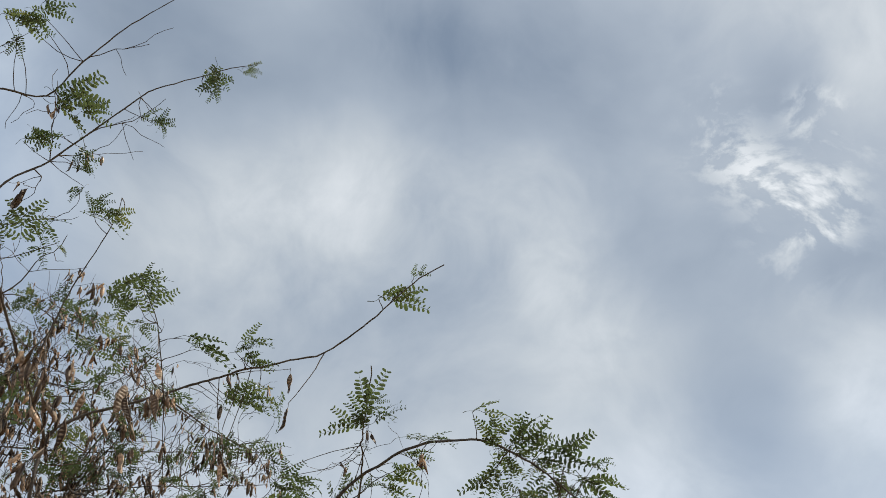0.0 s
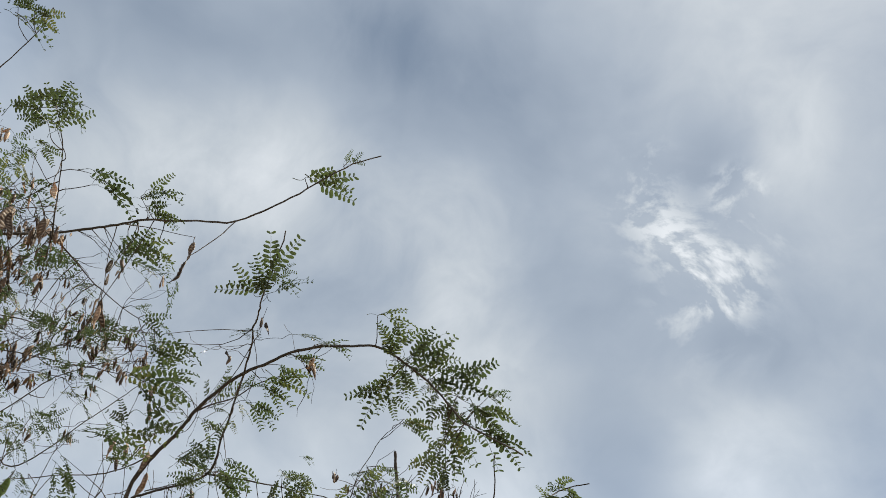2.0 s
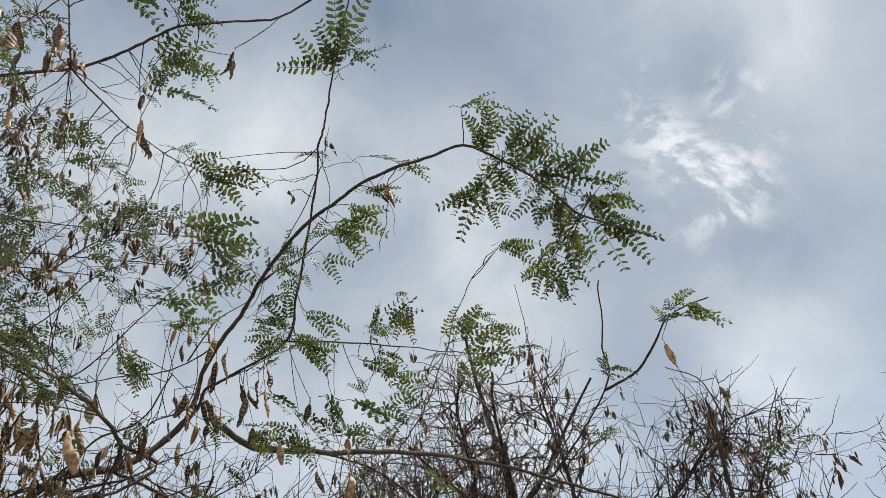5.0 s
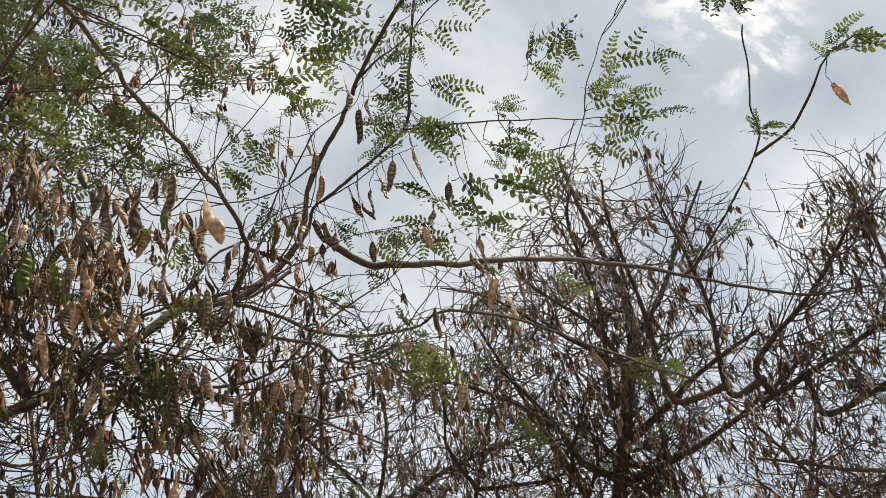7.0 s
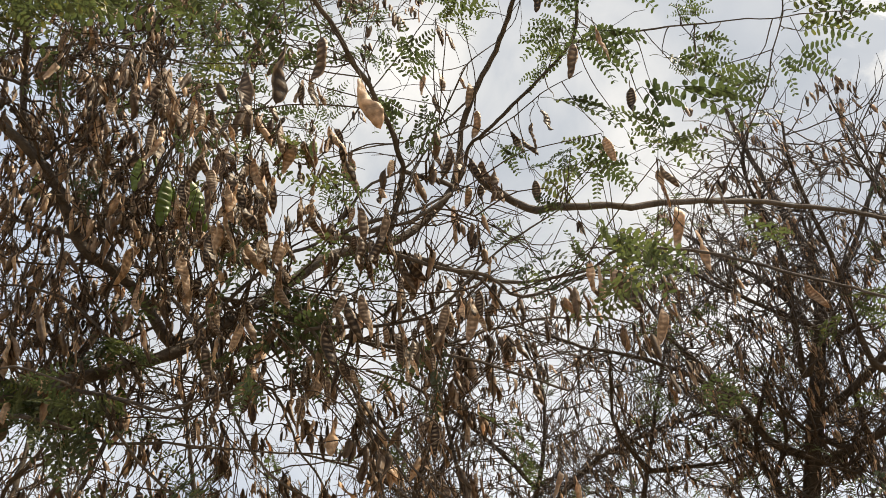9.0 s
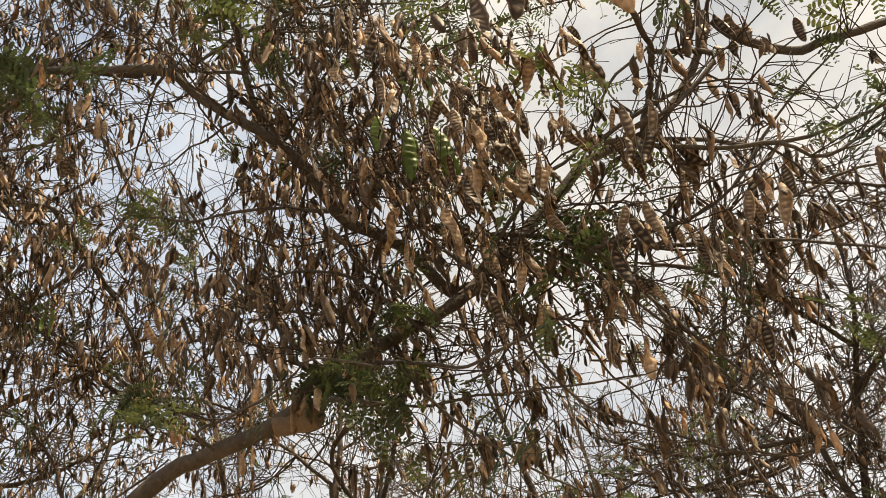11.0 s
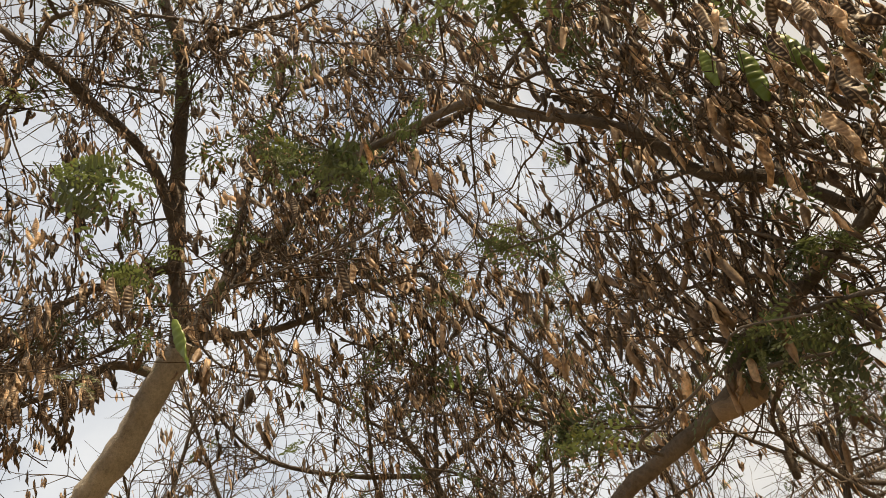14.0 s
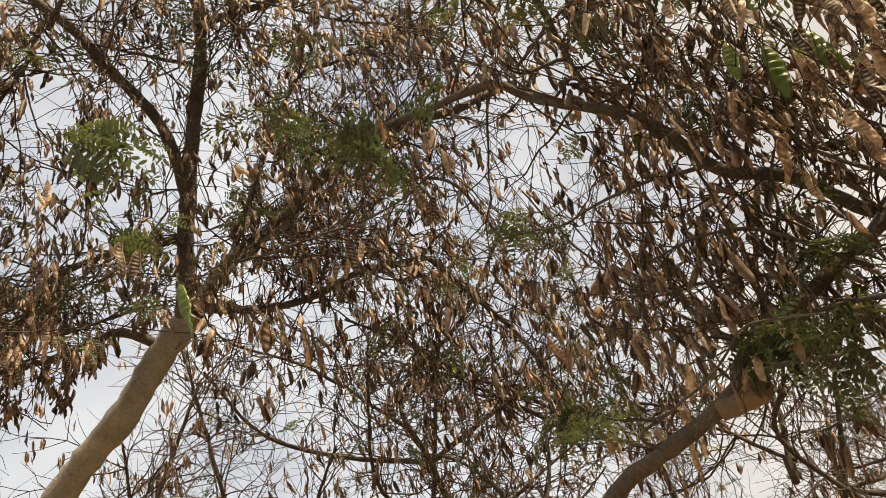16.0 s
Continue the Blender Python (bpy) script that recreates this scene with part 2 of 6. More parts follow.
class Soup:
    """Gathers many small shapes into one mesh."""

    def __init__(self):
        self.verts, self.faces, self.marks, self.count = [], [], [], 0

    def add(self, verts, faces, marks=None):
        verts = np.asarray(verts, float)
        self.verts.append(verts)
        self.faces.append(np.asarray(faces, np.int64) + self.count)
        self.marks.append(np.zeros(len(verts)) if marks is None else np.asarray(marks, float))
        self.count += len(verts)

    def mesh(self, name, mat, smooth=True):
        mesh = bpy.data.meshes.new(name)
        verts = np.concatenate(self.verts)
        mesh.vertices.add(len(verts))
        mesh.vertices.foreach_set("co", verts.ravel())
        faces = np.concatenate(self.faces)
        width = faces.shape[1]
        mesh.loops.add(faces.size)
        mesh.loops.foreach_set("vertex_index", faces.ravel())
        mesh.polygons.add(len(faces))
        mesh.polygons.foreach_set("loop_start", np.arange(0, faces.size, width))
        mesh.polygons.foreach_set("use_smooth", np.full(len(faces), smooth))
        mesh.update(calc_edges=True)
        marks = np.concatenate(self.marks)
        if marks.any():
            layer = mesh.color_attributes.new("seed", "FLOAT_COLOR", "POINT")
            layer.data.foreach_set("color", np.stack([marks, marks, marks, np.ones_like(marks)], 1).ravel())
        mesh.materials.append(mat)
        return mesh


def curve_through(points, count, wobble=0.0):
    """A smooth line through the points, evenly divided, with a crooked growth."""
    p = np.asarray(points, float)
    p = np.vstack([2 * p[0] - p[1], p, 2 * p[-1] - p[-2]])
    out = []
    for a, b, c, d in zip(p, p[1:], p[2:], p[3:]):
        for u in np.linspace(0, 1, 12, endpoint=False):
            out.append(0.5 * (2 * b + (c - a) * u + (2 * a - 5 * b + 4 * c - d) * u**2 + (3 * b - a - 3 * c + d) * u**3))
    out = np.array(out + [p[-2]])
    far = np.r_[0, np.cumsum(np.linalg.norm(np.diff(out, axis=0), axis=1))]
    at = np.linspace(0, far[-1], count)
    out = np.stack([np.interp(at, far, out[:, n]) for n in range(3)], 1)
    if wobble:
        bend = rng.normal(0, 1, (count, 3))
        bend = (bend + np.roll(bend, 1, 0) + np.roll(bend, -1, 0)) / 3
        bend[0] = bend[-1] = 0
        out += wobble * bend
    return out, far[-1]


def tube(soup, path, radii, sides, knots=0.0):
    """A tapered round stem along the path."""
    path, radii = np.asarray(path), np.asarray(radii)
    n = len(path)
    ahead = np.gradient(path, axis=0)
    ahead /= np.linalg.norm(ahead, axis=1)[:, None] + 1e-9
    side = np.cross(ahead, (0.31, 0.22, 0.92))
    side /= np.linalg.norm(side, axis=1)[:, None] + 1e-9
    over = np.cross(side, ahead)
    a = np.arange(sides) * 2 * np.pi / sides
    swell = radii[:, None] * (1 + knots * rng.normal(0, 1, (n, sides))) if knots else radii[:, None] * np.ones((1, sides))
    ring = path[:, None] + (np.cos(a)[None, :, None] * side[:, None] + np.sin(a)[None, :, None] * over[:, None]) * swell[..., None]
    k, s = np.meshgrid(np.arange(n - 1), np.arange(sides), indexing="ij")
    s2 = (s + 1) % sides
    faces = np.stack([k * sides + s, k * sides + s2, (k + 1) * sides + s2, (k + 1) * sides + s], -1).reshape(-1, 4)
    soup.add(ring.reshape(-1, 3), faces)


def pod_shape(length, width, seeds, curl, twist, sides=8, extra=6, fine=3):
    """One flat hanging strap of a pod: raised over each seed, a thin rim down both edges, dished, curled and blunt."""
    steps = fine * seeds + extra
    u = np.linspace(0, 1, steps)
    wave = np.cos(2 * np.pi * (seeds * u) + np.pi)
    outline = np.clip(np.clip(np.sin(np.pi * u ** 0.88), 0, 1) ** 0.5, 0.04, 1) * (0.95 + 0.05 * wave)
    bulge = np.clip(np.sin(np.pi * (u * (seeds + 0.6) - 0.3)) ** 2, 0, 1) * (u > 0.1) * (u < 0.92)
    half = width / 2 * outline
    plump = (0.0018 + 0.0036 * abs(math.sin(37 * curl))) if sides > 4 else 0.0045
    a = np.arange(sides) * 2 * np.pi / sides
    verts, marks = [], []
    for k in range(steps):
        turn = twist * u[k] + 0.5 * math.sin(4.5 * u[k] + curl * 9)
        bend = curl * u[k] ** 2 * length
        for s in range(sides):
            across = math.cos(a[s])
            lump = max(0.0, 1 - 1.35 * across * across)
            x = half[k] * across
            y = math.copysign(0.0011 * (abs(math.sin(a[s])) > 0.01) + plump * bulge[k] * outline[k] * lump, math.sin(a[s]))
            y += abs(curl) * 1.1 * half[k] * across * across + 0.0022 * math.sin(13 * u[k] + 30 * curl) * across
            verts.append((x * math.cos(turn) - y * math.sin(turn) + bend, x * math.sin(turn) + y * math.cos(turn) + 0.2 * curl * math.sin(6 * u[k]) * length, -0.03 - length * u[k] * (1 - 0.1 * abs(curl))))
            marks.append(bulge[k] * lump + 0.9 * abs(across) ** 9 if sides > 4 else 0.55 * bulge[k] * lump + 0.6 * abs(across))
    k, s = np.meshgrid(np.arange(steps - 1), np.arange(sides), indexing="ij")
    s2 = (s + 1) % sides
    faces = np.stack([k * sides + s, (k + 1) * sides + s, (k + 1) * sides + s2, k * sides + s2], -1).reshape(-1, 4)
    soup = Soup()
    soup.add(verts, faces, marks)
    return soup


def stalk_shape():
    soup = Soup()
    tube(soup, np.array([(0, 0, 0.004), (0.002, 0.001, -0.015), (0, 0, -0.04)]), [0.0016, 0.0013, 0.0015], 4)
    return soup


def leaf_shape(pairs, leaflets, length, droop, size, seed, arm=0.0, plain=False):
    """One twice-feathered leaf along +x: a stalk, pairs of side stalks, and rows of small oblong leaflets."""
    own = np.random.default_rng(seed)
    soup, stalks = Soup(), Soup()

    def spine(u, sag):
        return np.array((length * u, 0.02 * math.sin(3 * u + seed), -sag * length * u * u))

    line = np.array([spine(u, droop) for u in np.linspace(0, 1, 6)])
    tube(stalks, line, np.linspace(0.0017, 0.0009, 6), 3)
    for n in range(pairs):
        root = spine(1.0 if pairs == 1 else 0.35 + 0.65 * n / (pairs - 1), droop)
        for hand in (-1, 1):
            reach = arm * own.uniform(0.8, 1.1) if arm else length * own.uniform(0.55, 0.75)
            open_angle = hand * radians(own.uniform(12, 40) if arm else own.uniform(38, 66) - 10 * n)
            way = np.array((math.cos(open_angle), math.sin(open_angle), own.uniform(-0.15, 0.2)))
            across = np.array((-math.sin(open_angle), math.cos(open_angle), 0))
            sag = own.uniform(0.15, 0.5)
            at = [root + way * reach * u + np.array((0, 0, -sag * reach * u * u)) for u in np.linspace(0, 1, 5)]
            tube(stalks, np.array(at), np.linspace(0.0011, 0.0006, 5), 3)
            for m in range(leaflets):
                u = (m + 0.8) / (leaflets + 0.2)
                if own.random() < 0.1:
                    continue
                base = root + way * reach * u + np.array((0, 0, -sag * reach * u * u))
                for wing in (-1, 1):
                    long = size * own.uniform(0.8, 1.12) * (0.72 + 0.45 * math.sin(math.pi * min(1, 0.15 + u)))
                    out = way * own.uniform(0.3, 0.6) + across * wing + np.array((0, 0, own.uniform(-0.4, 0.3)))
                    out /= np.linalg.norm(out)
                    flat = np.cross(out, (way[0] * 0.35 * own.normal(), way[1] * 0.35 * own.normal(), 1.0))
                    flat /= np.linalg.norm(flat)
                    wide = long * own.uniform(0.19, 0.23)
                    if plain:
                        soup.add([base, base + out * long * 0.4 + flat * wide, base + out * long, base + out * long * 0.6 - flat * wide], [(0, 1, 2, 3)])
                        continue
                    lift = np.cross(flat, out) * 0.05 * long
                    soup.add([base, base + out * long * 0.2 + flat * wide * 0.8, base + out * long * 0.72 + flat * wide, base + out * long * 0.96 + flat * wide * 0.45,
                              base + out * long * 0.9 - flat * wide * 0.7, base + out * long * 0.38 - flat * wide, base + out * long * 0.55 + lift],
                             [(0, 1, 2, 6), (6, 2, 3, 4), (0, 6, 4, 5)])
    return soup, stalks


def joined(pair):
    soup = Soup()
    for piece in pair:
        soup.add(np.concatenate(piece.verts), np.concatenate(piece.faces))
    return soup


def place_all(shape, poses):
    """The shape's points at every pose (rows of 3 x 4), as one soup."""
    verts = np.concatenate(shape.verts)
    faces = np.concatenate(shape.faces)
    marks = np.concatenate(shape.marks)
    return [(verts @ m[:, :3].T + m[:, 3], faces, marks) for m in poses]


def frame_along(way, roll, size, place):
    """A 3 x 4 pose with +x along the way."""
    x = way / (np.linalg.norm(way) + 1e-9)
    y = np.cross((0, 0, 1.0), x)
    y /= np.linalg.norm(y) + 1e-9
    z = np.cross(x, y)
    c, s = math.cos(roll), math.sin(roll)
    return np.column_stack([x * size, (c * y + s * z) * size, (c * z - s * y) * size, place])


def frame_hanging(turn, lean_x, lean_y, size, place):
    m = Euler((lean_x, lean_y, turn)).to_matrix()
    return np.column_stack([np.array(m) * size, np.asarray(place)])


POD_LENGTHS = rng.uniform(0.10, 0.17, 14)
POD_SHAPES = [pod_shape(length, length * rng.uniform(0.24, 0.34), int(rng.integers(5, 9)), rng.uniform(-0.3, 0.3), rng.uniform(-1.3, 1.3)) for length in POD_LENGTHS]
POD_SMALL = [pod_shape(rng.uniform(0.09, 0.16), rng.uniform(0.026, 0.04), 2, rng.uniform(-0.34, 0.34), rng.uniform(-1.8, 1.8), 4, 2, 2) for _ in range(9)]
POD_FAR = [pod_shape(rng.uniform(0.09, 0.16), rng.uniform(0.026, 0.04), 2, rng.uniform(-0.2, 0.2), rng.uniform(-1.1, 1.1), 4, 1, 2) for _ in range(9)]
LEAF_SHAPES = [leaf_shape(int(rng.integers(2, 4)), int(rng.integers(6, 9)), rng.uniform(0.17, 0.24), rng.uniform(0.1, 0.45), rng.uniform(0.026, 0.034), n) for n in range(8)]
FEATHER_SHAPES = [leaf_shape(1, int(rng.integers(7, 10)), 0.05, 0.2, rng.uniform(0.026, 0.032), 20 + n, 0.16) for n in range(8)]
GREEN_SHAPES = [pod_shape(length, 0.03, 7, rng.uniform(-0.1, 0.1), rng.uniform(-0.5, 0.5)) for length in POD_LENGTHS[:4]]
STALK = stalk_shape().mesh("stalk", TWIG)
POD_MESHES = [(s.mesh("pod", POD), STALK) for s in POD_SHAPES]
GREEN_MESHES = [(s.mesh("pod", GREEN_POD), STALK) for s in GREEN_SHAPES]
LEAF_FAR = [leaf_shape(2, 6, rng.uniform(0.16, 0.22), rng.uniform(0.1, 0.45), 0.042, 40 + n, plain=True) for n in range(6)]
LEAF_MESHES = [(joined(pair).mesh("leaf", LEAF, False), None) for pair in LEAF_SHAPES]
FEATHER_MESHES = [(joined(pair).mesh("leaf", LEAF, False), None) for pair in FEATHER_SHAPES]
EYE_LINE = np.array([(0.47, -1.94, 1.81), (0.1, -0.7, 1.5), (0.0, 0.0, 1.55), (-0.5, 0.6, 1.45), (-0.7, 1.1, 1.49), (-0.9, 1.33, 1.82), (-1.13, 1.45, 1.96)])   # the camera's path, which growth is kept clear of


def clear_of_camera(p, room):
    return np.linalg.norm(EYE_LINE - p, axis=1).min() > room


class Tree:
    """A tree that is drawn as trunk and limbs by hand and grows its own twigs, pods and leaves."""

    def __init__(self, label, base, bark, limb_bark=None, twig_bark=None, far=False):
        self.thing = tagged(new("tree"), label, "tree", "pod-bearing trees")
        self.thing.location = base
        self.base, self.bark, self.limb_bark = np.array(base, float), bark, limb_bark or bark
        self.limbs, self.twigs, self.twig_bark, self.far = [], Soup(), twig_bark or TWIG, far
        self.pods, self.leaves = [], []

    def part(self, name, mesh, label="", kind="", m=None, parent=None):
        ob = new(name, mesh)
        ob.parent = parent or self.thing
        place = Matrix.Translation(-Vector(self.base)) if m is None else Matrix.Translation(-Vector(self.base)) @ m
        ob.matrix_local = place
        return tagged(ob, label, kind=kind)

    def piece(self, name, meshes, m, label=""):
        """One pod or leaf with its stalk as a part of it."""
        ob = self.part(name, meshes[0], label, m=Matrix([*m.tolist(), (0, 0, 0, 1)]))
        if meshes[1] is None:
            return
        stalk = new(meshes[1].name.split(".")[0], meshes[1])
        stalk.parent = ob
        tagged(stalk)

    def tie(self, at, r, over=0.0, most=0.6):
        """A thin twig from the nearest limb to a leaf or pod."""
        line = np.concatenate([path for path, _, _, _ in self.limbs[1:]])
        gap = np.linalg.norm(line - at - (0, 0, over), axis=1)
        start = line[(gap * rng.uniform(0.75, 1.3, len(gap))).argmin()]
        span = np.linalg.norm(start - at)
        if 0.02 < span < most and not (blocks_trunk((start + at) / 2)):
            side = rng.normal(0, 0.06 * span, 3)
            path, _ = curve_through([start, start * 0.65 + at * 0.35 + side, start * 0.3 + at * 0.7 + side * 0.6, at], 7, 0.004)
            tube(self.twigs, path, np.linspace(r * 1.7, r, 7), 4)

    def add(self, kind, r0, r1, *points):
        span = np.linalg.norm(np.diff(np.array(points), axis=0), axis=1).sum()
        count = max(8, int(span / 0.05))
        path, span = curve_through(points, count, 0.006 if r0 < 0.03 else 0.004)
        radii = r0 + (r1 - r0) * np.linspace(0, 1, count) ** 0.8
        radii = radii * (1 + 0.06 * rng.normal(0, 1, count))
        if kind == "trunk":
            radii[:6] *= np.linspace(1.35, 1.0, 6)
        soup = Soup()
        tube(soup, path, radii, 14 if r0 > 0.05 else 9 if r0 > 0.015 else 6, 0.03)
        for end, flip in ((0, 1), (-1, -1)):
            ring = soup.verts[0][: soup_sides(soup, count)] if end == 0 else soup.verts[0][-soup_sides(soup, count):]
            hub = ring.mean(0)
            n = len(ring)
            cap = np.vstack([ring, hub])
            soup.add(cap, [(s, (s + 1) % n, n, n) if flip < 0 else ((s + 1) % n, s, n, n) for s in range(n)])
        self.part(kind, soup.mesh(kind, CUT if kind == "stub" else self.bark if kind == "trunk" else self.limb_bark), "pale sawn-off branch stub" if kind == "stub" else "")
        self.limbs.append((path, radii, span, r0))

    def twig(self, start, way, length, r, level, zone, rise):
        """One crooked twig; returns its line, or None where there is no room or a gap in the camera's view thins it.
        """
        if rng.random() < 0.12 and in_view_gap(np.asarray(start, float)):
            return None
        count = (5 if level else 8) if self.far else (6 if level else 9)
        path, p, d = [np.array(start)], np.array(start, float), way / np.linalg.norm(way)
        for _ in range(count - 1):
            d = d + rng.normal(0, 0.24, 3) + np.array((0, 0, rise))
            d /= np.linalg.norm(d)
            p = p + d * length / (count - 1)
            if not zone(p):
                break
            path.append(p)
        if len(path) < 3:
            return None
        path = np.array(path)
        radii = np.linspace(r, max(r * 0.4, 0.0014), len(path))
        tube(self.twigs, path, radii, 4 if level == 0 and not self.far else 3)
        return path

    def grow(self, pick, per_metre, length, zone, rise=0.02, radius=0.006, kids=4, kid_length=0.4, pod_rate=0.5, leaf_rate=0.15, start=0.1, stop=1.0):
        """Twigs along the picked limbs, smaller ones on those, and pods and leaves on both."""
        for path, radii, span, _ in [self.limbs[n] for n in pick]:
            for _ in range(rng.poisson(per_metre * span * (stop - start))):
                u = rng.uniform(start, stop)
                k = min(int(u * (len(path) - 1)), len(path) - 2)
                ahead = path[k + 1] - path[k]
                ahead /= np.linalg.norm(ahead) + 1e-9
                way = ahead * rng.uniform(-0.1, 0.9) + rng.normal(0, 0.75, 3)
                line = self.twig(path[k], way, rng.uniform(*length), min(radius, radii[k] * 0.7), 0, zone, rise)
                if line is None:
                    continue
                self.dress(line, pod_rate, leaf_rate)
                for _ in range(rng.poisson(kids)):
                    j = int(rng.integers(2, len(line)))
                    ahead = line[j] - line[j - 1]
                    ahead /= np.linalg.norm(ahead) + 1e-9
                    kid = self.twig(line[j], ahead * 0.7 + rng.normal(0, 0.6, 3), kid_length * rng.uniform(0.5, 1.3), radius * 0.5, 1, zone, rise * 1.5)
                    if kid is not None:
                        self.dress(kid, pod_rate, leaf_rate)

    def dress(self, line, pod_rate, leaf_rate):
        for j in range(2, len(line)):
            if rng.random() < pod_rate * 0.235:
                for _ in range(int(rng.integers(2, 7))):
                    at = line[j] + rng.normal(0, 0.018, 3)
                    self.pods.append(frame_hanging(rng.uniform(0, 6.3), rng.normal(0, 0.11), rng.normal(0, 0.11), rng.uniform(0.45, 1.0), at))
            if rng.random() < leaf_rate * (1.6 if j == len(line) - 1 else 0.5):
                way = line[j] - line[j - 1]
                way = way / (np.linalg.norm(way) + 1e-9) + rng.normal(0, 0.55, 3)
                self.leaf(line[j], way)

    def leaf(self, at, way, size=None, roll=None):
        self.leaves.append(frame_along(np.asarray(way, float), rng.normal(0, 0.5) if roll is None else roll, size or rng.uniform(0.75, 1.2), np.asarray(at, float)))

    def set_leaf(self, at, way, fronds=2):
        """A few fronds, placed to fit the camera's view, that reach as far as the way is long."""
        at, way = np.array(at, float), np.array(way, float)
        n = len(self.thing.children)
        size = np.linalg.norm(way) / 0.225
        for twin in range(fronds):
            lean = way + min(twin, 1) * rng.normal(0, 0.3, 3) * np.linalg.norm(way)
            m = frame_along(lean, rng.normal(0, 0.4), size * (1 - 0.2 * min(twin, 1) * rng.random()), at - way * 0.2 * min(twin, 1))
            self.piece("leaf", FEATHER_MESHES[(n + twin) % len(FEATHER_MESHES)], m)
        self.tie(at, 0.0017)

    def set_pod(self, at, length, green=False):
        n = int(rng.integers(0, 4 if green else 14))
        m = frame_hanging(rng.uniform(0, 6.3), rng.normal(0, 0.1), rng.normal(0, 0.1), length / POD_LENGTHS[n], np.array(at) + (0, 0, 0.03))
        self.piece("pod", (GREEN_MESHES if green else POD_MESHES)[n], m, "unripe green pod" if green else "")
        self.tie(np.array(at) + (0, 0, 0.03), 0.0019, 0.1)

    def bunch(self, *centres):
        """Thick bunches of pods, each cluster on its own thin twig."""
        for centre in np.array(centres):
            self.tie(centre + (0, 0, 0.1), 0.0022, 0.1, 0.7)
            for _ in range(8):
                at = centre + rng.normal(0, 1, 3) * (0.13, 0.13, 0.1)
                if blocks_trunk(at):
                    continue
                path, _ = curve_through([centre + (0, 0, 0.1), centre * 0.5 + at * 0.5 + (0, 0, 0.07), at], 5, 0.006)
                tube(self.twigs, path, np.linspace(0.002, 0.0014, 5), 3)
                for _ in range(int(rng.integers(2, 6))):
                    self.pods.append(frame_hanging(rng.uniform(0, 6.3), rng.normal(0, 0.2), rng.normal(0, 0.2), rng.uniform(0.6, 1.1), at + rng.normal(0, 0.02, 3)))

    def finish(self, near, fine=True, most=300, small=None):
        """Hangs the pods and leaves kept clear of the camera's path: near ones as pieces of their own, the rest
        together.
        """
        if self.twigs.count:
            self.part("twig_mass", self.twigs.mesh("twig_mass", self.twig_bark), "tangle of thin crooked brown twigs", "stuff")
        near = np.array(near, float)
        for name, poses, kinds, meshes, mat, label in (("pod", self.pods, small or POD_SMALL, POD_MESHES, PODS, "clusters of dry brown seed pods"), ("leaf", self.leaves, LEAF_FAR if self.far else LEAF_SHAPES, LEAF_MESHES, LEAVES, "feathery green compound leaves")):
            # also leaves out part of what falls in the camera's view gaps
            poses = [m for m in poses if clear_of_camera(m[:, 3], 2.45 if name == "pod" else 2.6) and not (rng.random() < 0.45 and in_view_gap(m[:, 3]))]
            poses.sort(key=lambda m: np.linalg.norm(m[:, 3] - near))
            single, rest = (poses[:most], poses[most:]) if fine else ([], poses)
            for n, m in enumerate(single):
                self.piece(name, meshes[n % len(meshes)], m)
            soup = Soup()
            for n, kind in enumerate(kinds):
                kind = joined(kind) if isinstance(kind, tuple) else kind
                for piece in place_all(kind, rest[n :: len(kinds)]):
                    soup.add(*piece)
            if soup.count:
                self.part(name + "_mass", soup.mesh(name, mat, name == "pod"), label, "stuff")


def soup_sides(soup, count):
    return len(soup.verts[0]) // count


# ---- the trees ----

